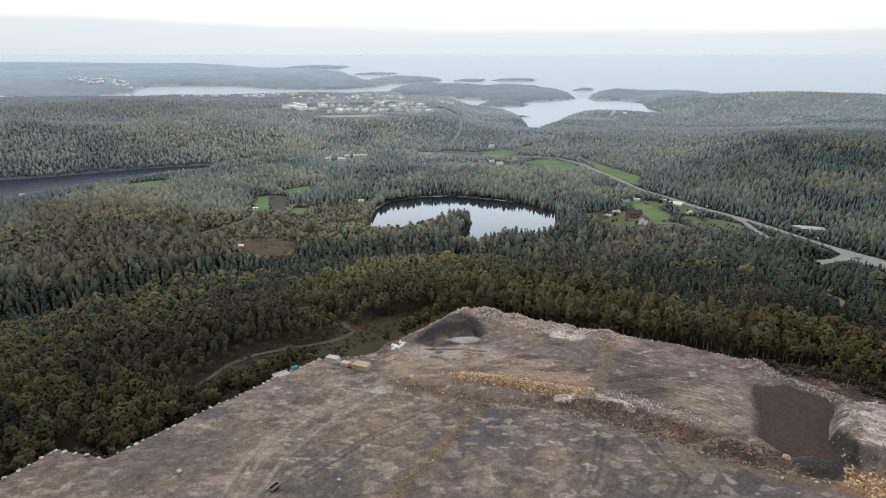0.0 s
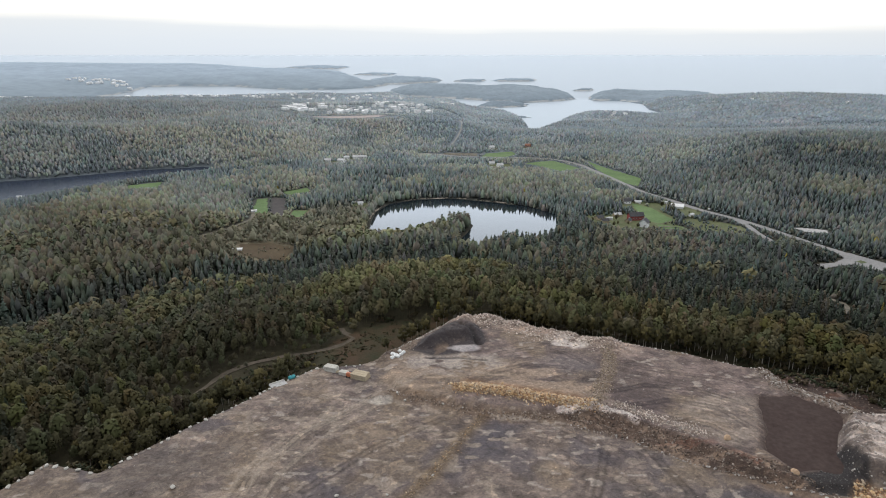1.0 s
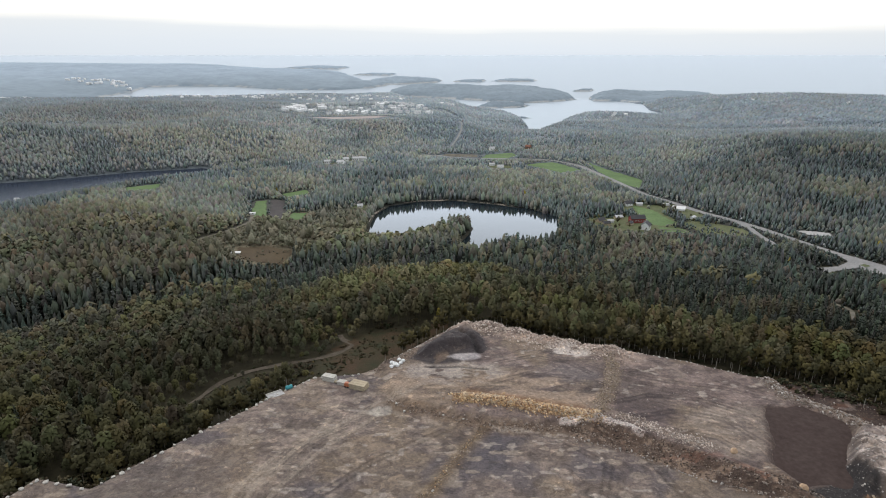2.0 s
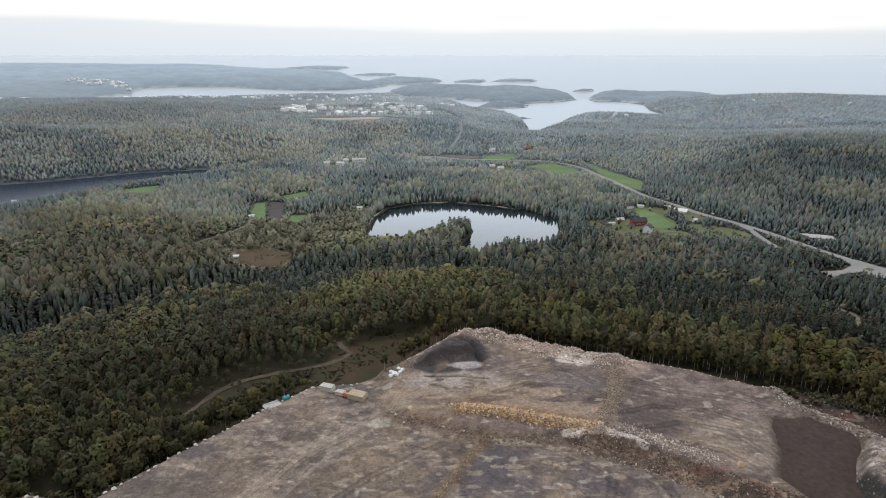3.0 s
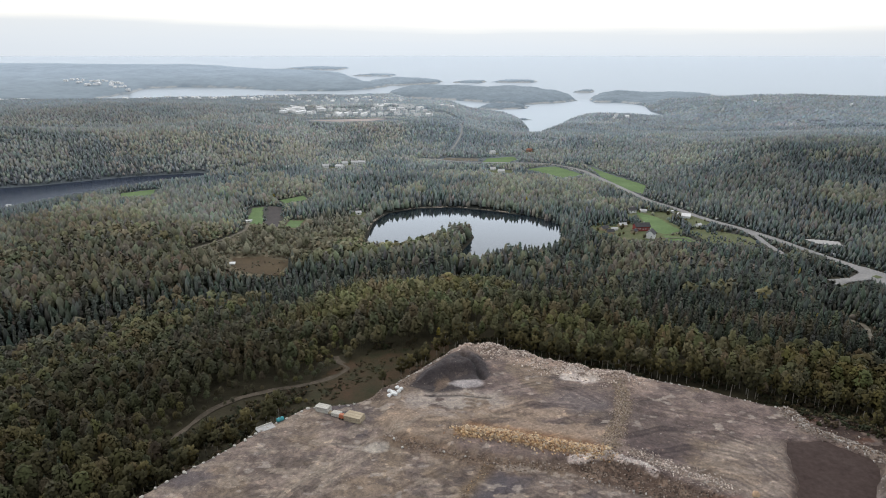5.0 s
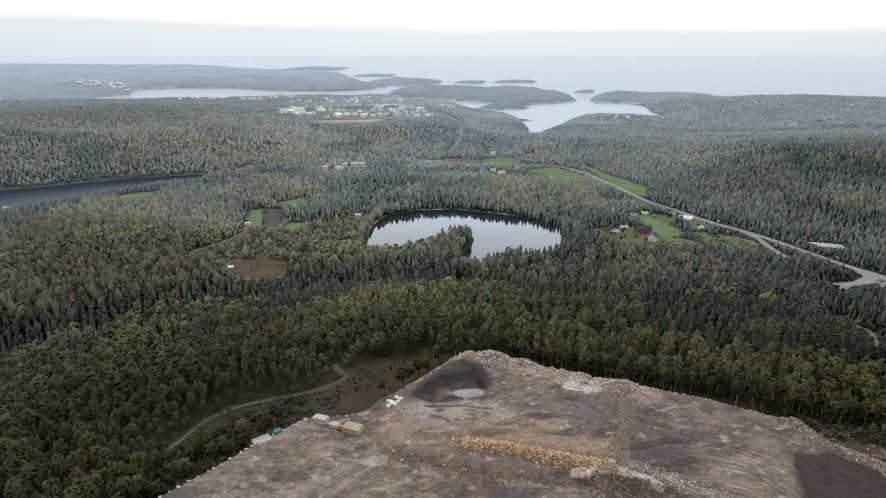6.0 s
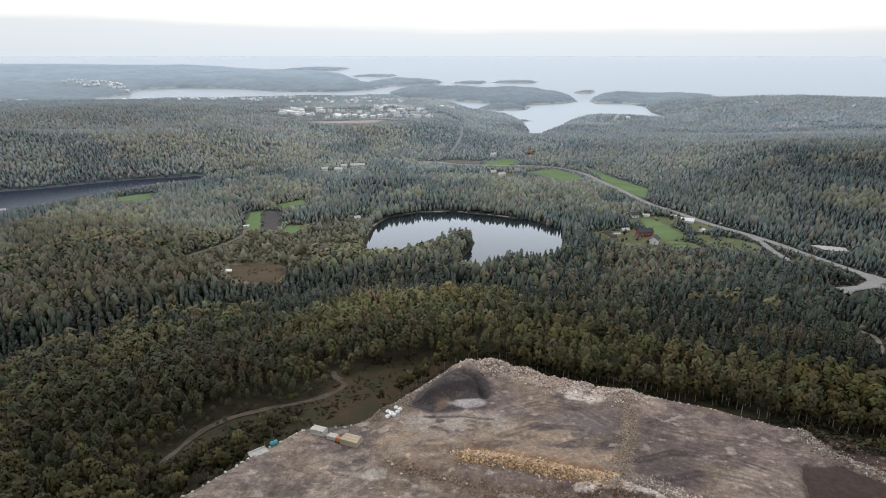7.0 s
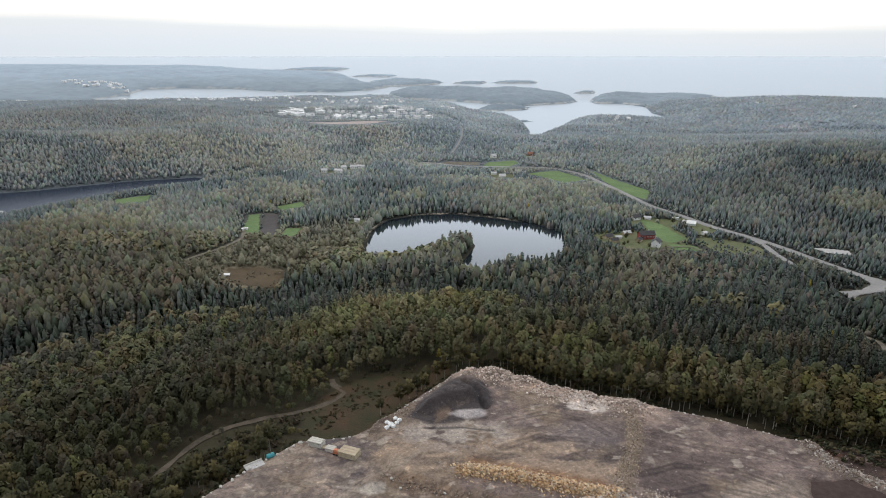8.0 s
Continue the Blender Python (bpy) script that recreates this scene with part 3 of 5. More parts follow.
def quarry_tone(x, y):
    """The bare floor's colours: dry and wet gravel, silt, broken rock, wheel tracks, dark trench lines."""
    n1, n2, n3 = fbm(x, y, 30, 21), fbm(x, y, 7, 22, 4), fbm(x, y, 2.2, 23)
    wob = 5 * (n2 - 0.5) + 2 * (n3 - 0.5)
    upper = step(-1, 2, -outside(UPPER, x, y) + wob)
    g = (0.110 + 0.06 * (n1 - 0.5) + 0.09 * (n2 - 0.5) + 0.07 * (n3 - 0.5))[..., None] * np.array((1.15, 0.97, 0.86))
    c = paint(g, (0.104, 0.084, 0.079), 0.8 * upper)
    streak = fbm(x * 0.35 + y * 0.2, y * 1.4 - x * 0.3, 6, 24, 4)
    c = c * (1 + 1.1 * (streak - 0.5) * (0.35 + 0.65 * upper))[..., None]
    wx, wy = x + 9 * (fbm(x, y, 11, 70) - 0.5), y + 7 * (fbm(x, y, 8, 71) - 0.5)
    c = c * (1 + (0.16 + 0.10 * upper) * (step(0.44, 0.56, fbm(wx, wy * 1.4, 7, 72, 3)) - 0.5) + 0.22 * (step(0.42, 0.5, fbm(wx * 0.7, wy * 1.5, 2.6, 73, 2)) - 0.5))[..., None]
    # darker and paler fields
    c = paint(c, (0.075, 0.070, 0.078), 0.75 * step(0.5, 0.66, fbm(x, y, 22, 25)) * (1 - upper))
    c = paint(c, (0.070, 0.066, 0.075), 0.85 * step(2, -4, outside([(17, 191), (30, 188), (18, 165), (2, 162)], x, y) + wob))
    c = paint(c, (0.150, 0.122, 0.090), 0.6 * step(0.50, 0.64, fbm(x, y, 17, 26)))
    patch = fbm(x + 2 * n3, y * 1.5, 5.0, 27, 3) + 0.10 * (fbm(x, y, 45, 36) - 0.5)
    c = paint(c, (0.225, 0.197, 0.165), 0.65 * step(0.60, 0.64, patch) * (0.3 + 0.7 * (1 - upper)))
    c = paint(c, (0.26, 0.24, 0.215), 0.7 * step(0.755, 0.78, fbm(x * 0.8, y * 1.3, 3.2, 28, 2)))
    c = paint(c, (0.07, 0.062, 0.06), 0.5 * step(0.66, 0.74, fbm(x, y * 1.6, 6.0, 37, 3)))
    c = paint(c, (0.235, 0.19, 0.148), 0.8 * step(0.3, 0.55, streak) * step(9, 0, outside([(-19, 219), (4, 226), (28, 228), (50, 222), (57, 208), (13, 214), (-10, 210)], x, y) + wob))
    c = paint(c, (0.27, 0.25, 0.225), 0.85 * step(0.32, 0.46, fbm(wx, wy * 2.2, 6, 74, 3)) * step(6, -3, outside([(-16, 232), (-8, 237), (20, 236), (24, 229), (4, 222), (-12, 226)], x, y) + wob))
    c = paint(c, (0.185, 0.160, 0.138), (0.45 + 0.5 * step(0.38, 0.58, streak)) * step(3, -4, outside(FAN, x, y) + wob * 1.3))
    c = paint(c, (0.058, 0.047, 0.048), 0.85 * step(2, -3, outside(PURPLE, x, y) + wob * 1.2))
    c = paint(c, (0.105, 0.095, 0.098), 0.7 * step(1.2, 0.4, blob(x, y, 52, 232, 14, 10) + 0.7 * (n2 - 0.5)))
    c = paint(c, (0.070, 0.065, 0.072), 0.75 * step(1.2, 0.4, blob(x, y, -36, 146, 13, 8) + 0.7 * (n2 - 0.5)))
    c = paint(c, (0.088, 0.078, 0.074), 0.7 * step(1.25, 0.3, blob(x, y, -84, 158, 26, 17, 0.6) + 0.5 * (n2 - 0.5)))
    c = paint(c, (0.085, 0.070, 0.066), 0.6 * step(1.2, 0.4, blob(x, y, 78, 212, 12, 9) + 0.7 * (n2 - 0.5)))
    sweep = np.sin(2.2 * (0.55 * x + y) + 16 * fbm(x, y, 24, 46)) * step(1.3, 0.6, blob(x, y, 98, 198, 34, 24))
    swirl = np.sin(2.6 * np.hypot(x - 38, y - 222) + 7 * fbm(x, y, 18, 47)) * step(1.2, 0.5, blob(x, y, 36, 224, 22, 14))
    c = c * (1 + 0.09 * sweep + 0.09 * swirl)[..., None]
    for line, w in (([(-58, 134), (-55, 160), (-47, 179), (-30, 200), (-16, 214)], 2.6), ([(-53, 134), (-49, 157), (-39, 178), (-20, 204), (-8, 220)], 1.6), ([(-62, 134), (-60, 158), (-52, 176)], 1.0)):
        d = along(line, x, y)
        c = paint(c, (0.235, 0.21, 0.175), 0.6 * np.exp(-(d / w) ** 2) * (0.6 + 0.5 * np.sin(d * 4)))
    for line in ([(62, 208), (78, 214), (96, 212), (112, 200), (116, 186)], [(66, 198), (84, 203), (100, 198), (106, 184)], [(24, 240), (38, 246), (52, 242), (60, 232)], [(20, 222), (34, 230), (50, 228)], [(70, 234), (88, 226), (108, 222), (122, 214)],
                 [(80, 190), (92, 186), (98, 176)], [(-40, 150), (-22, 172), (0, 190)], [(30, 130), (44, 150), (52, 172), (40, 186)], [(60, 132), (72, 152), (66, 176)]):
        d = along(line, x, y)
        c = c * (1 - 0.30 * np.exp(-((d - 1.1) / 0.55) ** 2) + 0.22 * np.exp(-((d - 2.4) / 0.7) ** 2))[..., None]
    c = paint(c, (0.13, 0.10, 0.065), 0.8 * np.exp(-(along(MID, x, y) / 2.6) ** 2))
    c = paint(c, (0.115, 0.085, 0.062), 0.85 * np.exp(-((along(BANK, x, y) + wob) / 3.4) ** 2))
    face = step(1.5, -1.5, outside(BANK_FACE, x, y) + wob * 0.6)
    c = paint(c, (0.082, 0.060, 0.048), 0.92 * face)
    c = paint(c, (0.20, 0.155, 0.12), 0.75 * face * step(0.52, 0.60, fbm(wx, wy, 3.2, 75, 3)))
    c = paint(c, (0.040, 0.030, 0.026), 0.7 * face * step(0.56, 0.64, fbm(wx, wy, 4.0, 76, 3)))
    c = paint(c, (0.25, 0.225, 0.195), 0.8 * step(1.6, 0.6, along([(17, 192), (30, 190), (43, 187)], x, y) + wob * 0.7) * step(0.42, 0.5, n3))
    c = paint(c, (0.165, 0.080, 0.056), 0.4 * np.exp(-((along([(71, 176), (90, 176), (98, 166)], x, y) + wob) / 1.2) ** 2))
    c = paint(c, (0.185, 0.112, 0.062), 0.85 * np.exp(-((along([(10, 213), (33, 208), (50, 203)], x, y) + wob * 0.4) / 3.0) ** 2))
    c = paint(c, (0.25, 0.175, 0.098), 0.9 * step(4.2, 1.8, along(GOLD, x, y) + wob * 0.4))
    c = paint(c, (0.19, 0.155, 0.115), 0.8 * step(4.0, 1.2, along(GOLD_SPUR, x, y) + wob * 0.6))
    c = paint(c, (0.036, 0.033, 0.036), 0.95 * step(1, -2, outside(DARK_HEAP, x, y) + wob * 0.4))
    c = paint(c, (0.115, 0.090, 0.070), 0.8 * step(1.1, 0.4, blob(x, y, -1, 243, 3.2, 9, -0.5) + 0.8 * (n2 - 0.5)) * step(0.4, 0.6, fbm(x * 2, y * 0.5, 3, 29)))
    c = paint(c, (0.30, 0.295, 0.30), 0.9 * step(1.25, 0.75, blob(x, y, 9, 244.5, 6.0, 3.4) + 1.1 * (n2 - 0.5)))
    c = paint(c, (0.33, 0.32, 0.29), 0.8 * step(1.2, 0.6, blob(x, y, -23, 201, 4.5, 2.2) + 0.6 * (n3 - 0.5)))
    # near black along the two trenches that quarry_z lowers
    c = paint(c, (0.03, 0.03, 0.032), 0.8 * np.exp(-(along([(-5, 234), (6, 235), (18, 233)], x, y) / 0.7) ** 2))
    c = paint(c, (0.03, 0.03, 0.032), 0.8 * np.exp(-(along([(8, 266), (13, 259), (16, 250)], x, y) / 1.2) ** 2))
    c = paint(c, (0.36, 0.295, 0.25), 0.95 * np.exp(-((along(BACK, x, y) + wob * 0.6) / 8) ** 2) * step(0.32, 0.56, fbm(x, y * 1.6, 6, 45, 4)))
    c = paint(c, (0.46, 0.44, 0.41), 0.9 * step(2, -2, outside([(45, 253), (54, 262), (66, 259), (66, 249), (52, 246)], x, y) + wob) * step(0.35, 0.5, fbm(x, y * 1.8, 5, 49, 4)))
    c = paint(c, (0.48, 0.43, 0.40), 0.9 * step(2.0, 1.0, along(LEDGE, x, y) + wob * 0.9) * step(0.24, 0.4, n3))
    c = paint(c, (0.21, 0.18, 0.15), 0.5 * step(3.4, 1.2, along(SCREE, x, y) + wob * 0.6))
    c = paint(c, (0.064, 0.048, 0.042), 0.9 * step(5, -1.5, outside(SILT, x, y) + wob))
    rock = step(1, -2, outside(ROCK, x, y) + wob * 0.5)
    vein = fbm(x * 0.5 - y * 0.4, y * 1.6 + x * 1.2, 5, 48, 4)
    c = paint(c, (0.39, 0.355, 0.33), rock * (0.45 + 0.55 * step(0.35, 0.55, fbm(wx, wy, 4, 30, 4))))
    # darker band along the rock's western edge
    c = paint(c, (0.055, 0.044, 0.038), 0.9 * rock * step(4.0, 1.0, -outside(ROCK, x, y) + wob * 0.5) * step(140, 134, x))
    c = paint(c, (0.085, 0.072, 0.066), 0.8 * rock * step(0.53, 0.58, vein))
    c = paint(c, (0.24, 0.21, 0.18), 0.65 * np.exp(-((along(STRIP, x, y) + wob * 0.5) / 2.4) ** 2))
    earth = step(1, -1, outside(FLANK, x, y) + wob * 0.5)
    c = paint(c, (0.036, 0.025, 0.021), 0.95 * earth)
    c = paint(c, (0.12, 0.062, 0.040), 0.4 * earth * step(0.55, 0.7, fbm(x, y * 1.5, 6, 38, 3)))
    c = paint(c, (0.22, 0.19, 0.17), 0.4 * earth * step(0.66, 0.72, fbm(x, y * 1.5, 5, 39, 3)))
    c = paint(c, (0.026, 0.025, 0.026), 0.97 * step(1.5, -1, outside(BLACK, x, y) + wob * 0.4))
    c = paint(c, (0.27, 0.165, 0.09), 0.75 * step(2, -2, outside(RUSTY, x, y) + wob * 0.6) * (0.5 + fbm(x, y, 3, 35)))
    c = paint(c, (0.055, 0.042, 0.036), step(0.5, 2.5, outside(PIT, x, y) + wob * 0.3))
    return c * np.array((1.17, 1.12, 1.10))


def quarry_sheet(name, x0, x1, y0, y1, cell, label):
    xs, ys = np.arange(x0, x1 + cell / 2, cell), np.arange(y0, y1 + cell / 2, cell)
    QX, QY = np.meshgrid(xs, ys)
    f = grid_faces(*QX.shape)
    keep = (outside(PIT, QX, QY) < 11).ravel()
    f = f[keep[f].all(1)]
    used, idx = np.unique(f, return_inverse=True)
    ux, uy = QX.ravel()[used], QY.ravel()[used]
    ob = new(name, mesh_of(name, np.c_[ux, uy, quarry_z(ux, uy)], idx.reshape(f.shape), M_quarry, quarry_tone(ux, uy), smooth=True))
    return tagged(ob, label, "quarry", **STRUCTURE)


quarry_sheet("quarry_floor", -176, 204, 124, 300, 0.5, "grey-brown crushed rock floor of a quarry plateau")
quarry_sheet("quarry_floor", -176, 204, -76, 124, 4.0, "open crushed rock floor behind the quarry edge")
flat_sheet("silt_pool", grown(SILT, 1.35), float(plateau(122, 186)) - 0.15, M_silt, "flat brown silt pool drying in the quarry")


# ---- the woods ----
def tuft(r, out):
    """A pointed spray of needles or leaves: a thin, uneven tetrahedron along out."""
    out = np.array(out) / (np.linalg.norm(out) + 1e-9)
    side = np.cross(out, rng.normal(size=3))
    side /= np.linalg.norm(side) + 1e-9
    low = np.cross(out, side)
    v = np.array([out * r * 1.25, side * r - out * r * 0.3, -side * r * 0.6 + low * r * 0.85 - out * r * 0.3, -side * r * 0.6 - low * r * 0.85 - out * r * 0.3])
    v = v * (1 + 0.5 * (rng.random((4, 1)) - 0.5))
    return v, np.array([(0, 1, 2), (0, 2, 3), (0, 3, 1), (1, 3, 2)])


def joined(parts):
    vs, fs, n = [], [], 0
    for v, f in parts:
        vs.append(v)
        fs.append(f + n)
        n += len(v)
    return np.concatenate(vs), np.concatenate(fs)


def stem(h, r):
    a = np.arange(3) * 2.1
    v = np.concatenate([np.c_[np.cos(a) * r, np.sin(a) * r, np.zeros(3) - 1], np.c_[np.cos(a) * r * 0.4, np.sin(a) * r * 0.4, np.full(3, h)]])
    f = np.array([(0, 1, 4), (0, 4, 3), (1, 2, 5), (1, 5, 4), (2, 0, 3), (2, 3, 5)])
    return v, f


def spray(r, out):
    """A folded, uneven spray of needles or leaves that hangs over a crown's surface; out is the crown's normal there."""
    out = np.array(out) / (np.linalg.norm(out) + 1e-9) + rng.normal(0, 0.38, 3)
    out /= np.linalg.norm(out) + 1e-9
    side = np.cross(out, rng.normal(size=3))
    side /= np.linalg.norm(side) + 1e-9
    low = np.cross(out, side)
    v = np.array([low * r * 1.15 + out * r * 0.1, side * r * 0.85 - out * r * 0.25, -low * r * 0.95 + out * r * 0.25, -side * r * 0.85 - out * r * 0.25])
    return v * (0.75 + 0.5 * rng.random((4, 1))), np.array([(0, 2, 1), (0, 3, 2)])


def near_tree(shape, count, big=1.0):
    """A tree of unit height: a stem under a crown of overlapping sprays, lumpy and open at its foot."""
    parts = [stem(0.85, 0.011)]
    lump = rng.normal(0, 0.10, 5)
    size = big * 0.60 / math.sqrt(count)
    for k in range(count):
        t, a = (k + rng.random()) / count, k * 2.39996 + 0.6 * rng.random()
        if shape == "spruce":
            z, w, tilt = 0.12 + 0.87 * t ** 1.25, 0.150 * (1 - t ** 1.25) + 0.010, 0.55
            sz = size * (1.1 - 0.45 * t)
        elif shape == "fir":
            z, w, tilt = 0.24 + 0.75 * t ** 1.1, 0.155 * (1 - t ** 1.7) + 0.012, 0.45 + 0.3 * t
            sz = size * (1.0 - 0.3 * t)
        elif shape == "pine":
            u = 1.55 * t - 0.55
            z, w, tilt = 0.66 + 0.33 * u, 0.165 * math.sqrt(max(0.02, 1 - u * u)) * (1.15 - 0.45 * t), 0.4 + 1.1 * u
            sz = size * 0.95
        else:
            u = 1.6 * t - 0.6
            z, w, tilt = 0.64 + 0.33 * u, 0.195 * math.sqrt(max(0.02, 1 - u * u)), 0.2 + 1.3 * u
            sz = size * 1.05
        w = w * (1 + lump[k % 5]) * (0.72 + 0.38 * rng.random())
        v, fc = spray(sz * (0.75 + 0.5 * rng.random()), (math.cos(a), math.sin(a), tilt))
        parts.append((v + np.array([math.cos(a) * w, math.sin(a) * w, z + 0.03 * rng.normal()]), fc))
    return joined(parts)


def far_tree(rings, n=5):
    """A far tree: jagged rings of boughs, one skin from the skirt to the top."""
    v, f = [], []
    for k, (z, r) in enumerate(rings):
        for a in range(n):
            q = r * (0.62 + 0.72 * rng.random())
            v.append((math.cos((a + 0.5 * k) * math.tau / n) * q, math.sin((a + 0.5 * k) * math.tau / n) * q, z + 0.10 * (rng.random() - 0.5)))
        if k:
            for a in range(n):
                i, j = (k - 1) * n + a, (k - 1) * n + (a + 1) % n
                f += [(i, j, i + n), (j, j + n, i + n)]
    top, base = len(v), (len(rings) - 1) * n
    v.append((0.02 * rng.normal(), 0.02 * rng.normal(), 1.0))
    f += [(base + a, base + (a + 1) % n, top) for a in range(n)]
    return np.array(v), np.array(f)


OPEN_AREAS = [(p, 1.5) for p in MEADOWS] + [(p, 0) for p in YARDS] + [(TILLED, 1), (CLEARING, 2), (GRAVEL_YARD, 2), (BARE, 2), (JUNCTION, 2)]
OPEN_LINES = ((ROAD, 5.5), (RAMP, 4), (SIDE_ROAD, 4), (WEST_TRACK, 3.5), (PIT_TRACK, 1.2), (EAST_TRACK, 2.5), (TOWN_ROAD, 4))


def open_ground(x, y, tracks=True):
    o = np.full(x.shape, 1e9)
    for poly, pad in OPEN_AREAS if tracks else OPEN_AREAS + [(LEFT_LAKE, 2), (ROUGH_FIELD, 0), (BOG, 1)]:
        o = np.minimum(o, outside(poly, x, y) - pad)
    for line, pad in OPEN_LINES if tracks else OPEN_LINES[:4]:
        o = np.minimum(o, along(line, x, y) - pad)
    return o + np.where(o > -4, 7 * (fbm(x, y, 14, 96) - 0.42), 0)


def scatter(r0, r1, spacing, seed):
    """Jittered tree places in a sector between two distances, off all open ground."""
    g = np.random.default_rng(seed)
    n = int(2 * r1 / spacing)
    ix, iy = np.meshgrid(np.arange(-n, n + 1), np.arange(0, n + 1))
    x, y = (ix + (iy % 2) * 0.5).ravel() * spacing, iy.ravel() * spacing * 0.9
    ok = (np.hypot(x, y) > r0) & (np.hypot(x, y) <= r1) & (np.abs(x) < 0.76 * y + 45) & (y > 90)
    x, y = x[ok], y[ok]
    x, y = x + (g.random(len(x)) - 0.5) * spacing * 0.95, y + (g.random(len(x)) - 0.5) * spacing * 0.95
    ok = np.ones(len(x), bool)
    for poly, pad in ((PIT, 19), (LAKE, 1.6), (LEFT_LAKE, 1.5), (FJORD, 6), (MOOR, 0)):
        ok &= outside(poly, x, y) > pad
    ok &= open_ground(x, y) > 0
    ok &= (outside(ROUGH_FIELD, x, y) > 0) | (fbm(x, y, 9, 58) > 0.56)
    ok &= (outside(BOG, x, y) > 0) | (fbm(x, y, 9, 59) > 0.60)
    plot = outside(HOUSE_PLOT, x, y)
    ok &= (plot > 0) | (fbm(x, y, 18, 31) > 0.47)
    town = outside(TOWN, x, y)
    ok &= (town > 0) | (fbm(x, y, 32, 32) > 0.36)
    thin = fbm(x, y, 120, 33) + 0.25 * (fbm(x, y, 25, 34) - 0.5)
    ok &= (thin < 0.68) | (g.random(len(x)) < 0.6)
    ok &= ground_z(x, y) - rise(np.hypot(x, y)) > SEA_LEVEL + 1.0
    return x[ok], y[ok], g


# leaf colours by kind (pine, spruce, broadleaf, brown), then two sets with distance haze mixed in
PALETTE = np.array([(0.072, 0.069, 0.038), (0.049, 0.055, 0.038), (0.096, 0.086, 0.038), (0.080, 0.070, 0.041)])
MID_HAZED = np.array([(0.170, 0.184, 0.144), (0.130, 0.156, 0.140), (0.200, 0.204, 0.136), (0.180, 0.178, 0.138)])
FAR_HAZED = np.array([(0.266, 0.306, 0.322), (0.244, 0.292, 0.316), (0.286, 0.312, 0.310), (0.288, 0.298, 0.308)])
YELLOW = np.array((0.19, 0.16, 0.035))
PINE_KNOLL = [(-101, 359), (-57, 401), (14, 407), (17, 369), (-28, 336), (-73, 324), (-104, 341)]
WEST_HILL = [(-457, 613), (-361, 653), (-216, 589), (-158, 475), (-187, 419), (-267, 395), (-314, 407)]
RIM_PINES = [(12, 325), (54, 316), (97, 296), (146, 268), (195, 229)]


def species(x, y, g):
    """Which kind grows where: stands of pine, spruce and broadleaf, mingled at their borders."""
    mix = 0.22 * (g.random(len(x)) - 0.5)
    s_ = fbm(x, y, 110, 41) + mix - 0.07 * step(-30, -120, x) * (1 - step(330, 430, y)) + 0.14 * step(0, 90, x) * (1 - step(620, 700, y))
    s_ = s_ + 0.3 * np.exp(-(along(HOLLOW, x, y) / 24) ** 2) - 0.35 * step(10, -10, outside(PINE_KNOLL, x, y)) - 0.3 * step(10, -20, outside(WEST_HILL, x, y)) - 0.3 * np.exp(-(along(RIM_PINES, x, y) / 22) ** 2)
    d = fbm(x, y, 70, 42) + 0.25 * (g.random(len(x)) - 0.5) - 0.07 * step(0, 90, x) * (1 - step(620, 700, y)) + 0.10 * step(-30, -110, x) * (1 - step(330, 400, y))
    k = np.where(s_ < 0.50, 0, 1)
    k = np.where(d > 0.64, 2, k)
    return np.where(d < 0.24, 3, k)


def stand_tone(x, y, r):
    """How light each stand's foliage is: pale pines on the knolls, dark spruces in the hollow and on the eastern hill.
    Terms in r step with camera distance and carry part of the painted haze.
    """
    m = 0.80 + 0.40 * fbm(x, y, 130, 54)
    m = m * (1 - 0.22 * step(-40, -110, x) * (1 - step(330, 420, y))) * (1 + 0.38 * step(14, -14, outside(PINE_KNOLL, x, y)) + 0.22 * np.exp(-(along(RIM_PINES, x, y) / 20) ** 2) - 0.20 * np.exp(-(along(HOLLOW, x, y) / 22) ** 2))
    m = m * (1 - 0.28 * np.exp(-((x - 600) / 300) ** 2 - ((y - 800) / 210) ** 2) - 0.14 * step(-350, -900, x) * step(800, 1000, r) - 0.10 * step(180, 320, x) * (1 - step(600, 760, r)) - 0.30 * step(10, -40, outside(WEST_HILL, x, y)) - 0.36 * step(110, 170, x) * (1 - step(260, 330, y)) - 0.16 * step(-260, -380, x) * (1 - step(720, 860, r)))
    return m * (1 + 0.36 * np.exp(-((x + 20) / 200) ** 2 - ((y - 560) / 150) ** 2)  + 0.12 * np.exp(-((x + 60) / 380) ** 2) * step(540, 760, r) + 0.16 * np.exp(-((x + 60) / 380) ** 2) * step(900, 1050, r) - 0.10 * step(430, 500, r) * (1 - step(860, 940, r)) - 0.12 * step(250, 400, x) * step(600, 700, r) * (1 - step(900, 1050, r)))


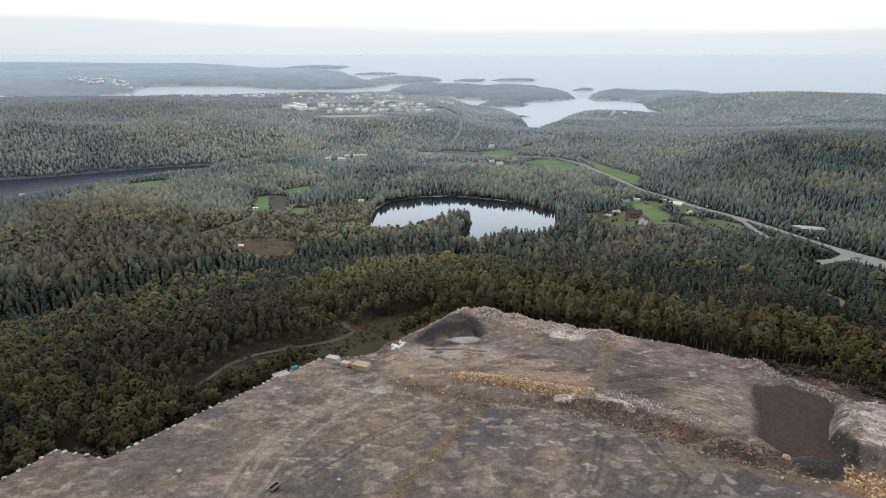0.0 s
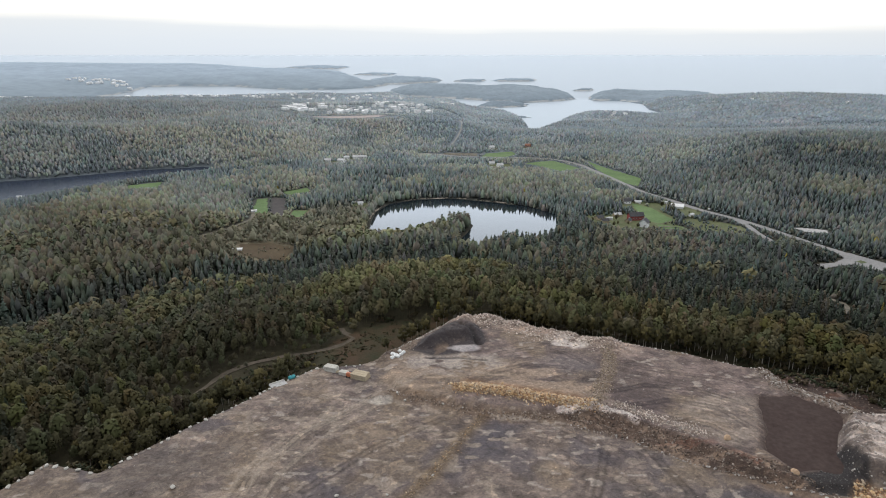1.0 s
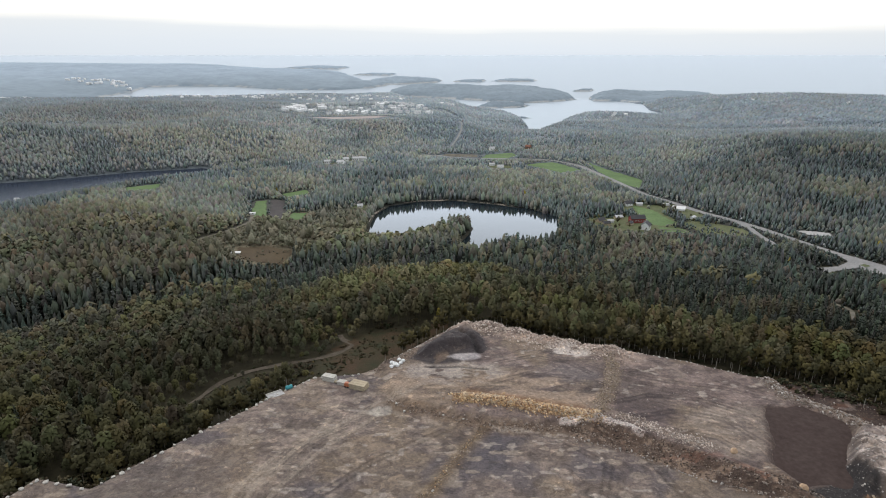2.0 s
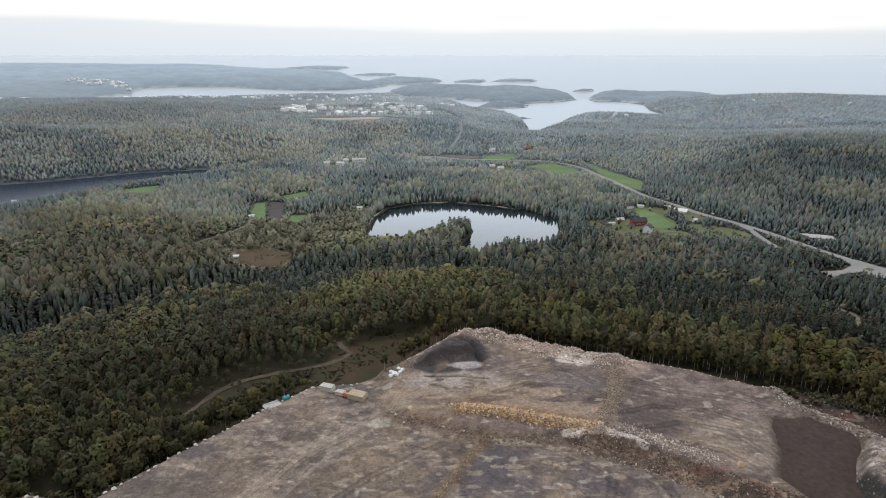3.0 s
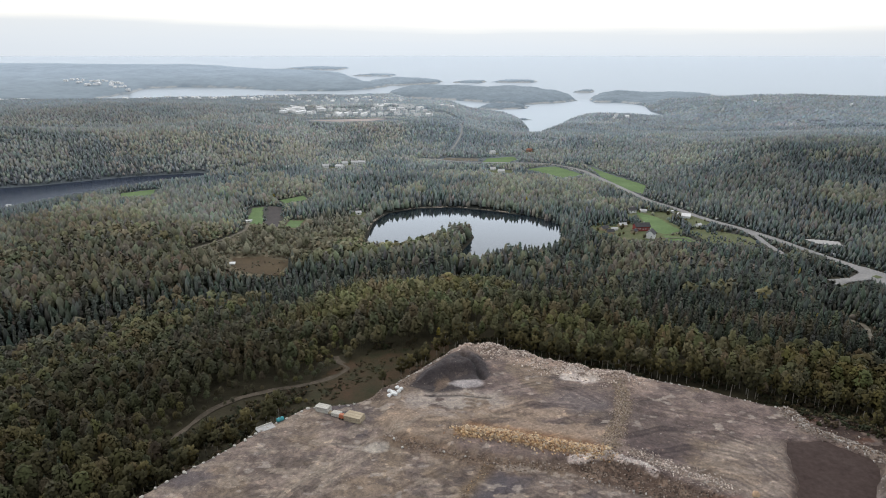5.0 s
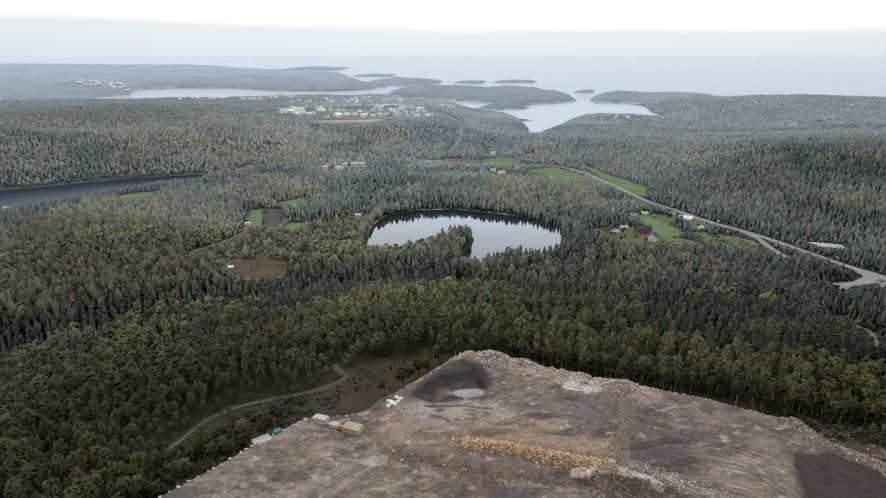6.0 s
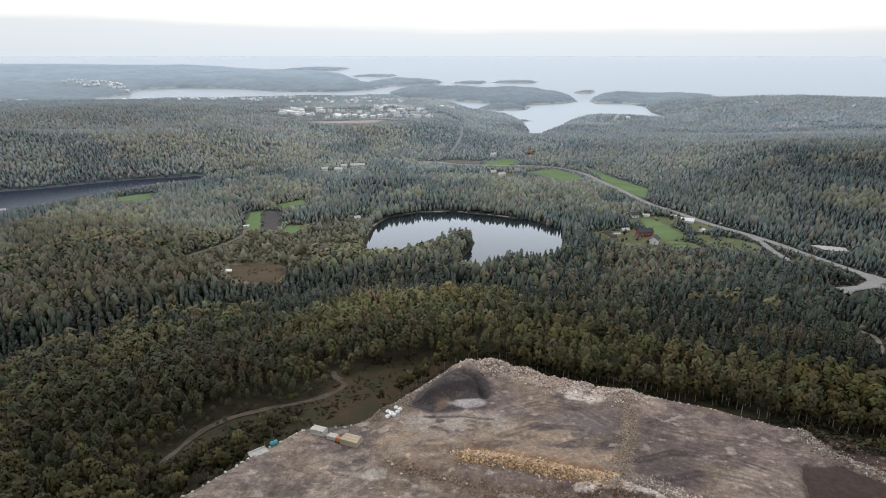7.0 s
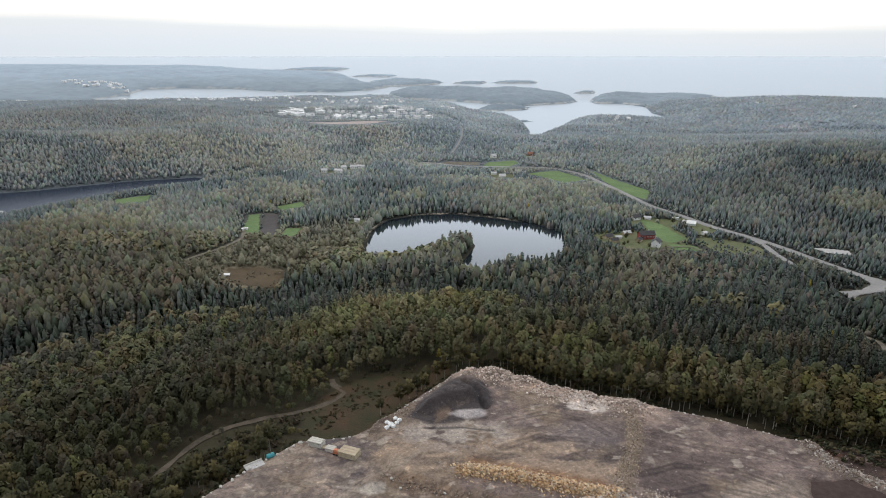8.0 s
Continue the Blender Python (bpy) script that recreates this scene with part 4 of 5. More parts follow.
def forest(name, r0, r1, spacing, height, variants, mat, seed, label, widen=1.0, lift=0.45):
    x, y, g = scatter(r0, r1, spacing, seed)
    kind = species(x, y, g)
    r = np.hypot(x, y)
    z = ground_z(x, y)
    h = height * (0.55 + 0.72 * g.random(len(x))) * (0.85 + 0.3 * fbm(x, y, 60, 51))
    # trees kept below the camera's sightline on the near side of clearings, rising to full height
    low = np.full(len(x), 99.0)
    for d in (72, 64, 56, 48, 40, 32, 24, 16, 8):
        low = np.where(open_ground(x * (1 + d / r), y * (1 + d / r), False) < 0, 1.2 + d * 135 / r, low)
    h = np.minimum(h, low * (0.8 + 0.5 * g.random(len(x))))
    bushy = step(6, -10, outside(SCRUBLAND, x, y) + 30 * (fbm(x, y, 30, 57) - 0.5))
    h = h * (1 - 0.62 * bushy * (g.random(len(x)) < 0.85))
    h = np.minimum(h, np.where(outside(LEFT_LAKE, x, y) < 25, 9, 2.2 + 0.6 * open_ground(x, y)))
    h = np.where(outside(BOG, x, y) < 1, 1.6, h)
    h = np.where(outside(ROUGH_FIELD, x, y) < 2, np.maximum(h, 2.0) * 0.9, h)
    h = np.where((outside(PIT, x, y) < 40) & (x < -25) & (y > 222), h * 0.3, h)
    h = np.where((outside(TOWN, x, y) < 0) | ((x < -130) & (x > -1300) & (y > 2260 - 0.10 * (x + 420))), np.minimum(h, 4.0), h)
    spin, wide = g.random(len(x)) * 6.3, widen * (0.8 + 0.5 * g.random(len(x))) * np.clip(8 / h, 1, 1.8)
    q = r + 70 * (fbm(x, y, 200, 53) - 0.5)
    # haze put into the leaf colour: paler and bluer further from the camera
    mid_haze = np.interp(q, (290, 660), (0, 1))[:, None]
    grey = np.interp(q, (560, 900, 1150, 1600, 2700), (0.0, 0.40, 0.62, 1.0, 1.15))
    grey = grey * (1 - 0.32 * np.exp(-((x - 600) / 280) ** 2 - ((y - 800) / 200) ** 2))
    col = PALETTE[kind] * (1 - mid_haze) + MID_HAZED[kind] * mid_haze
    col = col + (FAR_HAZED[kind] - col) * grey[:, None]
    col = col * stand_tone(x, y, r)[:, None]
    warm = step(20, -30, outside(WEST_HILL, x, y)) + step(820, 1000, y - 0.5 * (x + 400)) * step(60, -200, x) * (0.4 + 0.8 * fbm(x, y, 150, 55)) * (1 - step(1500, 2100, r))
    col = col * (1 + warm[:, None] * np.array((0.10, 0.02, -0.06)))
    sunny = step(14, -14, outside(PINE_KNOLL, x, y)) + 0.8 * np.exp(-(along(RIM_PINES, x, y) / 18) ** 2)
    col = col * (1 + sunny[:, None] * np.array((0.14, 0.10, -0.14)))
    # the painted haze also evens out tone between far trees
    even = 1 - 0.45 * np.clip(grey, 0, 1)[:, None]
    col = col * (1 + even * 0.62 * (g.random((len(x), 1)) - 0.5)) * (0.85 + 0.3 * fbm(x, y, 40, 52))[:, None]
    col = col * (1 + even * 0.22 * (g.random((len(x), 3)) - 0.5))
    col = col + (np.array((0.198, 0.184, 0.128)) * (0.6 + 0.7 * g.random((len(x), 1))) - col) * (0.6 * bushy)[:, None]
    col = np.where((g.random(len(x)) < 0.001)[:, None] & (r < 900)[:, None], YELLOW * (0.6 + 0.6 * g.random((len(x), 1))), col)
    vs, fs, cs, ns, n = [], [], [], [], 0
    pick = g.integers(0, 1000, len(x))
    for k in range(4):
        own = variants[k]
        for j, (tv, tf) in enumerate(own):
            sel = np.where((kind == k) & (pick % len(own) == j))[0]
            if not len(sel):
                continue
            c, s_ = np.cos(spin[sel])[:, None], np.sin(spin[sel])[:, None]
            hh, ww = h[sel][:, None], (h[sel] * wide[sel])[:, None]
            px = (tv[:, 0] * c - tv[:, 1] * s_) * ww + x[sel][:, None]
            py = (tv[:, 0] * s_ + tv[:, 1] * c) * ww + y[sel][:, None]
            pz = tv[:, 2] * hh + z[sel][:, None]
            vs.append(np.stack([px, py, pz], -1).reshape(-1, 3))
            fs.append((tf[None] + (np.arange(len(sel)) * len(tv))[:, None, None] + n).reshape(-1, 3))
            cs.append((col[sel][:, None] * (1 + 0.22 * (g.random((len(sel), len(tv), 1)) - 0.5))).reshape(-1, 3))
            tn = crown_normals(tv, 0.6, lift)
            ns.append(np.stack([tn[:, 0] * c - tn[:, 1] * s_, tn[:, 0] * s_ + tn[:, 1] * c, np.repeat(tn[None, :, 2], len(sel), 0)], -1).reshape(-1, 3))
            n += len(sel) * len(tv)
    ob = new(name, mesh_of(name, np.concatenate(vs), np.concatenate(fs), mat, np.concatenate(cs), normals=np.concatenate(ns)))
    return tagged(ob, label, "forest", kind="stuff")


KINDS = ("pine", "spruce", "birch", "birch")
closest_kinds = [[near_tree(kind, 118, 0.9) for _ in range(6)] for kind in KINDS]
near_kinds = [[near_tree(kind, 60, 0.94) for _ in range(7)] for kind in ("pine", "spruce", "birch", "fir")]
mid_fir = lambda: far_tree(((0.14, 0.17), (0.40, 0.150), (0.64, 0.105), (0.84, 0.055)), 7)
mid_spruce = lambda: far_tree(((0.06, 0.17), (0.34, 0.135), (0.60, 0.090), (0.82, 0.045)), 7)
mid_pine = lambda: far_tree(((0.26, 0.16), (0.50, 0.175), (0.74, 0.130), (0.90, 0.065)), 6)
mid_kinds = [[mid_pine(), near_tree("pine", 26), mid_fir(), mid_pine(), near_tree("fir", 26), mid_pine(), near_tree("pine", 26)] + [mid_pine() for _ in range(3)],
             [mid_spruce() for _ in range(6)] + [near_tree("spruce", 26) for _ in range(4)], [near_tree("birch", 26) for _ in range(7)],
             [near_tree("fir", 26) for _ in range(4)] + [mid_pine() for _ in range(4)]]
back_fir = lambda: far_tree(((0.16, 0.17), (0.52, 0.145), (0.80, 0.07)))
back_spruce = lambda: far_tree(((0.08, 0.17), (0.45, 0.115), (0.76, 0.055)))
back_dome = lambda: far_tree(((0.22, 0.18), (0.58, 0.19), (0.85, 0.11)))
back_pine = lambda: far_tree(((0.22, 0.165), (0.56, 0.165), (0.83, 0.09)))
back_kinds = [[back_pine() for _ in range(8)], [back_spruce() for _ in range(8)], [back_dome() for _ in range(8)], [back_fir() for _ in range(8)]]
cone = lambda: far_tree(((0.12, 0.19), (0.52, 0.12)), 4)
dome = lambda: far_tree(((0.25, 0.20), (0.70, 0.15)), 4)
far_kinds = [[dome() for _ in range(6)], [cone() for _ in range(6)], [dome() for _ in range(6)], [dome() for _ in range(6)]]
farthest_kinds = [[far_tree(((0.25, 0.22),), 6) for _ in range(5)] for _ in range(4)]
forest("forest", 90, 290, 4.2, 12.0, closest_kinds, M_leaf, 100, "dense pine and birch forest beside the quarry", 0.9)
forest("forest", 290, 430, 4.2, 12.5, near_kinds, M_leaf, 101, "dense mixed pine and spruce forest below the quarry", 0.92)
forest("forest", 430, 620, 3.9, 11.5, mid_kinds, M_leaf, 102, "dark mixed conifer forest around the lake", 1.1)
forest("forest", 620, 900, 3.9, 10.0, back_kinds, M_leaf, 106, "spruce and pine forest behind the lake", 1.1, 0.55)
forest("forest", 900, 1250, 4.7, 8.5, far_kinds, M_leaf_far, 103, "conifer forest on the hills, its green greyed by haze", 1.1, 0.5)
forest("forest", 1250, 1850, 6.5, 8.5, farthest_kinds, M_leaf_far, 104, "woods behind the hills, tinted grey-green by haze", 1.35, 0.5)
forest("forest", 1850, 2760, 9.5, 7.5, farthest_kinds, M_leaf_far, 105, "far woods along the coast, tinted pale by haze", 2.4, 1.1)


# ---- things ----
def part(name, bm, mat, parent, label=""):
    """Links a bmesh as one mesh object under a thing or a part."""
    me = bpy.data.meshes.new(name)
    bm.to_mesh(me)
    bm.free()
    me.materials.append(mat)
    ob = new(name, me)
    ob.parent = parent
    return tagged(ob, label)


def thing(name, x, y, z, turn, label, category, group=""):
    ob = new(name)
    ob.empty_display_size = 0.5
    ob.matrix_basis = pose(x, y, z, 0, 0, turn)
    return tagged(ob, label, category, group)


def boxed(sx, sy, sz, at=(0, 0, 0), bevel=0.0, bm=None):
    """A box standing on z = at.z, its edges softened."""
    bm = bm or bmesh.new()
    made = bmesh.ops.create_cube(bm, size=1, matrix=Matrix.Translation((at[0], at[1], at[2] + sz / 2)) @ Matrix.Diagonal((sx, sy, sz, 1)))
    if bevel:
        edges = list({e for v in made["verts"] for e in v.link_edges})
        bmesh.ops.bevel(bm, geom=edges, offset=bevel, segments=1, affect="EDGES")
    return bm


def gable(l, w, h, rh):
    """House walls: a box whose two ends run up to the ridge."""
    bm = bmesh.new()
    a, b = l / 2, w / 2
    p = [bm.verts.new(q) for q in ((-a, -b, -1.5), (a, -b, -1.5), (a, b, -1.5), (-a, b, -1.5), (-a, -b, h), (a, -b, h), (a, b, h), (-a, b, h), (-a, 0, h + rh), (a, 0, h + rh))]
    for f in ((0, 1, 5, 4), (2, 3, 7, 6), (1, 2, 6, 9, 5), (3, 0, 4, 8, 7), (4, 5, 9, 8), (6, 7, 8, 9), (3, 2, 1, 0)):
        bm.faces.new([p[k] for k in f])
    return bm


def roof_slabs(l, w, h, rh, over=0.5, thick=0.22):
    bm = bmesh.new()
    a, b = l / 2 + over, w / 2
    drop = rh * over / b
    for s_ in (-1, 1):
        q = [(-a, s_ * (b + over), h - drop + 0.05), (a, s_ * (b + over), h - drop + 0.05), (a, 0, h + rh + 0.05), (-a, 0, h + rh + 0.05)]
        lo = [bm.verts.new(c) for c in q]
        hi = [bm.verts.new((c[0], c[1], c[2] + thick)) for c in q]
        for f in ([lo[3], lo[2], lo[1], lo[0]], hi, [lo[0], lo[1], hi[1], hi[0]], [lo[1], lo[2], hi[2], hi[1]], [lo[2], lo[3], hi[3], hi[2]], [lo[3], lo[0], hi[0], hi[3]]):
            bm.faces.new(f)
    bmesh.ops.recalc_face_normals(bm, faces=bm.faces)
    return bm


def house(name, x, y, turn, l, w, h, rh, wall, roof, label, windows=3, chimney=True, category="house", group="", z=None):
    ob = thing(name, x, y, float(ground_z(x, y)) if z is None else z, turn, label, category, group)
    part("wall", gable(l, w, h, rh), wall, ob)
    part("roof", roof_slabs(l, w, h, rh), roof, ob)
    if chimney:
        part("chimney", boxed(0.8, 0.8, 1.6, (l * 0.15, 0.3, h + rh - 0.5), 0.05), M_concrete, ob)
    for k in range(windows):
        for s_ in (-1, 1):
            wx = (k + 0.5) / windows * l - l / 2
            pane = part("window", boxed(1.3, 0.12, 1.3, (wx, s_ * (w / 2 + 0.03), h * 0.38)), M_white, ob)
            part("pane", boxed(1.05, 0.06, 1.05, (wx, s_ * (w / 2 + 0.10), h * 0.38 + 0.12)), M_glass, pane)
    if windows:
        part("door", boxed(0.12, 1.0, 2.05, (l / 2 + 0.03, w * 0.18, 0.0)), M_roof, ob)
        for s_ in (-1, 1):
            pane = part("window", boxed(0.12, 1.2, 1.2, (s_ * (l / 2 + 0.03), -w * 0.2, h * 0.4)), M_white, ob)
            part("pane", boxed(0.06, 0.95, 0.95, (s_ * (l / 2 + 0.10), -w * 0.2, h * 0.4 + 0.12)), M_glass, pane)
    return ob


# the farm beside the lake
house("farmhouse", 199, 616, 8, 15, 8, 4.8, 3.0, M_red, M_roof, "red boarded farmhouse with a dark tiled roof", 5)
house("house", 200, 590, 62, 10, 8, 4.8, 3.2, M_white, M_roof, "white boarded gabled house with a dark roof", 3)
house("house", 210, 688, 20, 9, 7, 3.4, 2.4, M_white, M_roof, "small white house at the meadow's end", 2)
house("shed", 224, 690, -10, 7, 4, 2.2, 1.2, M_white, M_roof_pale, "low pale shed beside a white house", 0, False, "shed")
house("shed", 160, 610, 30, 8, 6, 2.4, 1.9, M_beige, M_roof, "grey wooden shed with a dark roof", 0, False, "shed", "farm sheds")
house("shed", 163, 599, 10, 7, 5, 2.2, 1.6, M_beige, M_roof, "grey wooden shed with a dark roof", 0, False, "shed", "farm sheds")
house("shed", 172, 616, 5, 6, 3, 2.2, 0.7, M_white, M_roof_pale, "small white flat-roofed shed", 0, False, "shed", "farm sheds")
house("shed", 184, 630, 15, 8, 5, 2.4, 1.6, M_beige, M_roof_pale, "weathered wooden shed beside the farmhouse", 0, False, "shed", "farm sheds")
house("shed", 189, 606, 50, 6, 5, 2.4, 1.6, M_beige, M_roof, "dark-roofed outbuilding behind the farmhouse", 0, False, "shed", "farm sheds")
house("marquee", 261, 667, -25, 13, 8, 2.5, 2.2, M_tarp, M_tarp, "white marquee beside the road", 0, False, "tent")
house("shed", 254, 688, -15, 6, 3, 2.2, 0.5, M_white, M_roof_pale, "small white shed beside the road", 0, False, "shed")
house("shed", 262, 630, 40, 6, 4, 2.2, 1.0, M_white, M_roof_pale, "pale shed at the edge of the field", 0, False, "shed")
house("boathouse", -91, 660, 15, 5.5, 4, 2.2, 1.5, M_white, M_roof_pale, "pale boathouse on the lake shore", 1, False)
# houses along the far road
house("house", 88, 1110, 30, 9, 7, 4, 2.6, M_white, M_roof_pale, "white house in a forest clearing", 3)
house("house", 156, 1130, -30, 9, 7, 4.4, 2.6, M_roof_tile, M_roof_tile, "rust-red house with a clay tile roof", 3)
house("barn", 87, 932, 12, 9, 7, 2.6, 2.2, M_white, M_roof_pale, "small white barn with a pale roof", 0, False, "barn")
house("shed", 76, 952, 0, 8, 5, 2.6, 1.6, M_white, M_roof_pale, "small white shed beside a barn", 0, False, "shed")
for hx, hy, ht, hl in ((-181, 960, 10, 9), (-160, 962, -25, 12), (-157, 994, 20, 8), (-142, 1000, 0, 10), (-131, 1003, -12, 12), (-231, 928, 30, 7)):
    house("house", hx, hy, ht, hl, 7, 4.2, 1.9, M_white, M_roof_pale, "white house with a pale roof among trees", 3, True, "house", "hamlet in the forest")
# small pale things at clearings
house("caravan", -200, 632, 20, 5.5, 2.4, 2.2, 0.3, M_white, M_white, "white caravan parked on a meadow", 1, False, "caravan")
house("tarpaulin_stack", -172, 490, 10, 8, 4, 1.2, 0.5, M_tarp, M_tarp, "low stack under a white tarpaulin by the bog", 0, False, "stack")

for hx, hy, ht in ((-499, 708, 20),):
    house("boathouse", hx, hy, ht, 4.5, 3.5, 2.0, 1.2, M_white, M_roof_pale, "small white boathouse on the dark lake's shore", 0, False, "boathouse", "boathouses")


def road_sign(x, y, turn):
    ob = thing("road_sign", x, y, float(ground_z(x, y)), turn, "white road sign on a grey post", "sign", "road signs")
    part("post", boxed(0.16, 0.16, 3.4, (0, 0, -0.3)), M_steel, ob)
    part("panel", boxed(2.4, 0.1, 1.5, (0, -0.12, 1.9), 0.03), M_white, ob)
    return ob


def lamp_post(x, y, turn):
    ob = thing("street_lamp", x, y, float(ground_z(x, y)), turn, "tall grey street lamp beside the road", "street lamp", "street lamps")
    bm = bmesh.new()
    bmesh.ops.create_cone(bm, cap_ends=True, segments=8, radius1=0.14, radius2=0.08, depth=9.0, matrix=Matrix.Translation((0, 0, 4.2)))
    part("pole", bm, M_concrete, ob)
    part("arm", boxed(1.8, 0.1, 0.1, (-0.9, 0, 8.6)), M_concrete, ob)
    part("head", boxed(0.8, 0.3, 0.18, (-1.9, 0, 8.5), 0.04), M_concrete, ob)
    return ob


for sx, sy, st in ((290, 652, 20), (309, 622, 25), (341, 532, 30)):
    road_sign(sx, sy, st)
for sx, sy in ((275, 700), (293, 660), (312, 622), (327, 582), (338, 545), (348, 516)):
    lamp_post(sx, sy, 22)

# the town on the rise and the rows of houses by the sound
town_rng = np.random.default_rng(5)
protos = []
for l, w, h, rh, wall, roof in ((9, 7, 6.0, 1.8, M_white, M_roof_pale), (11, 8, 6.4, 1.4, M_white, M_white), (10, 7, 5.6, 1.6, M_white, M_roof_pale), (20, 9, 7, 0.6, M_white, M_white)):
    protos.append(house("town_house", 0, 0, 0, l, w, h, rh, wall, roof, "far white town house on a wooded rise", 0, False, "house", "houses of the far town", z=-900))
spots = [(town_rng.normal(-365, 42), town_rng.normal(1640, 45), 3 if k < 10 else int(town_rng.integers(0, 2))) for k in range(26)]
for k in range(17):
    # small clusters of houses between the trees
    cx, cy = town_rng.uniform(-370, 50), town_rng.uniform(1500, 1980)
    spots += [(cx + town_rng.normal(0, 26), cy + town_rng.normal(0, 20), int(town_rng.choice((0, 0, 1, 1, 2)))) for _ in range(int(town_rng.integers(4, 11)))]
for k in range(105):
    x = town_rng.uniform(-1250, -150)
    spots.append((x, town_rng.uniform(2300, 2620) - 0.10 * (x + 420), int(town_rng.integers(0, 2))))
spots += [(town_rng.choice((-1790, -1600, -1480)) + town_rng.normal(0, 45), town_rng.uniform(2080, 2280), int(town_rng.choice((1, 1, 3)))) for k in range(36)]
spots += [(town_rng.uniform(900, 1900), town_rng.uniform(1750, 2100), int(town_rng.choice((0, 1)))) for k in range(12)]
spots += [(town_rng.uniform(330, 640), town_rng.uniform(1900, 2080), int(town_rng.choice((0, 1)))) for k in range(8)]
for x, y, p in spots:
    z = float(ground_z(x, y))
    if z > SEA_LEVEL + 3:
        copy_thing(protos[p], pose(x, y, z, 0, 0, town_rng.uniform(-60, 60)))


# far land and islands
def land_z(poly, h, slope, x, y):
    d = -outside(poly, x, y) + 0.5 * slope * (fbm(x, y, slope * 1.2, 60) - 0.5) + 14 * (fbm(x, y, 18, 61) - 0.5)
    up = h * (1 - np.exp(-np.clip(d, 0, None) / slope)) * (0.55 + 0.9 * fbm(x, y, 4 * slope, 62, 3)) - 8 * step(0, -6, d)
    return d, up + SEA_LEVEL + 0.6 + rise(np.hypot(x, y)) + step(6, 16, d) * 4.5 * value_noise(x, y, 5, 63)


def land(name, poly, h, slope, cell, label):
    """Wooded land in the sea: a bumpy crown of trees above a thin pale rocky shore."""
    x0, y0, x1, y1 = box_of(poly, 20)
    GX, GY = np.meshgrid(np.arange(x0, x1 + cell, cell), np.arange(y0, y1 + cell, cell))
    d, z = land_z(poly, h, slope, GX, GY)
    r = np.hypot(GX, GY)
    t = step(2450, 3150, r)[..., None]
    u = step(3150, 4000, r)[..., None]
    # haze painted into the land's colour, bluer and lighter the further off
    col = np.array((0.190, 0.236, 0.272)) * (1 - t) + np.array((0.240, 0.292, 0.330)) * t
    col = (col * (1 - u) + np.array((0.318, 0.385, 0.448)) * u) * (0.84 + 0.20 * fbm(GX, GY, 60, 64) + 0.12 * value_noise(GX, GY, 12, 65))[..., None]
    rocks = (step(-3, 1, d) * (1 - step(6, 13, d)) * step(0.35, 0.6, fbm(GX, GY, 35, 66)))[..., None]
    col = col + (np.array((0.55, 0.53, 0.50)) - col) * 0.7 * rocks
    f = grid_faces(*GX.shape)
    f = f[(d > -12).ravel()[f].any(1)]
    used, idx = np.unique(f, return_inverse=True)
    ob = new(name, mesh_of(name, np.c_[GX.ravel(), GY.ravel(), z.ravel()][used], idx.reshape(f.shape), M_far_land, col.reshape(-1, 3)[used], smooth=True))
    return tagged(ob, label, "island", **STRUCTURE)


WEST_SHORE = [(-2643, 3466), (-2498, 3611), (-2090, 3856), (-1611, 4018), (-1360, 4007), (-1060, 3940), (-786, 3965), (-588, 3811), (-421, 3531), (-279, 3397), (-365, 3296),
              (-530, 3227), (-742, 3183), (-954, 3201), (-1103, 3224), (-1293, 3196), (-1449, 3114), (-1464, 2931), (-1544, 2718), (-1946, 2513), (-2700, 2900)]
MAIN_ISLAND = [(-259, 3078), (-268, 3195), (-190, 3325), (-88, 3385), (47, 3328), (221, 3269), (372, 3316), (495, 3249), (582, 3135), (613, 3031), (618, 2901), (541, 2794), (430, 2729), (325, 2667), (238, 2762), (42, 2936), (-65, 3006), (-173, 3018)]
HEADLAND = [(680, 2944), (738, 3046), (846, 3096), (941, 3045), (1113, 2993), (1258, 2956), (1055, 2521), (817, 2520), (840, 2666), (766, 2795), (667, 2796)]
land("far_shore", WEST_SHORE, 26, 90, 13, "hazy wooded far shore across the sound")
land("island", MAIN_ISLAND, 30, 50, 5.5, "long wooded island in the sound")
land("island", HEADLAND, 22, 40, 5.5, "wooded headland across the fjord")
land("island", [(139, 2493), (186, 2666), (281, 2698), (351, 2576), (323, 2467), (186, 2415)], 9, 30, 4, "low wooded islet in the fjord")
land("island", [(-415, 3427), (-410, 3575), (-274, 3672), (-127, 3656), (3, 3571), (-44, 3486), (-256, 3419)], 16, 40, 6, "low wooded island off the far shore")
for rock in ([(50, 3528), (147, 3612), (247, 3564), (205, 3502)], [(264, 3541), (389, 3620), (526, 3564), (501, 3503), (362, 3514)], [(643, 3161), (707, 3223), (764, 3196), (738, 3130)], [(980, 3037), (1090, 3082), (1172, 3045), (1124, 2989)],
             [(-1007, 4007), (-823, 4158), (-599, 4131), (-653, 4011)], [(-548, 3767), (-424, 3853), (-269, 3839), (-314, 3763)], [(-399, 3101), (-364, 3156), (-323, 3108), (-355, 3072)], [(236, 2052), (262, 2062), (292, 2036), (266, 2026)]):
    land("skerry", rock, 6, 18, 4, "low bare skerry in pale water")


def far_row(p, x, y):
    copy_thing(protos[p], pose(x, y, float(land_z(WEST_SHORE, 26, 90, np.array([x]), np.array([y]))[1][0]), 0, 0, town_rng.uniform(-60, 60)))


for k in range(34):
    far_row(1 if k % 3 else 3, town_rng.normal(-1640, 90), town_rng.uniform(2960, 3080))
for p in protos:
    for o in (*p.children_recursive, p):
        bpy.data.objects.remove(o)


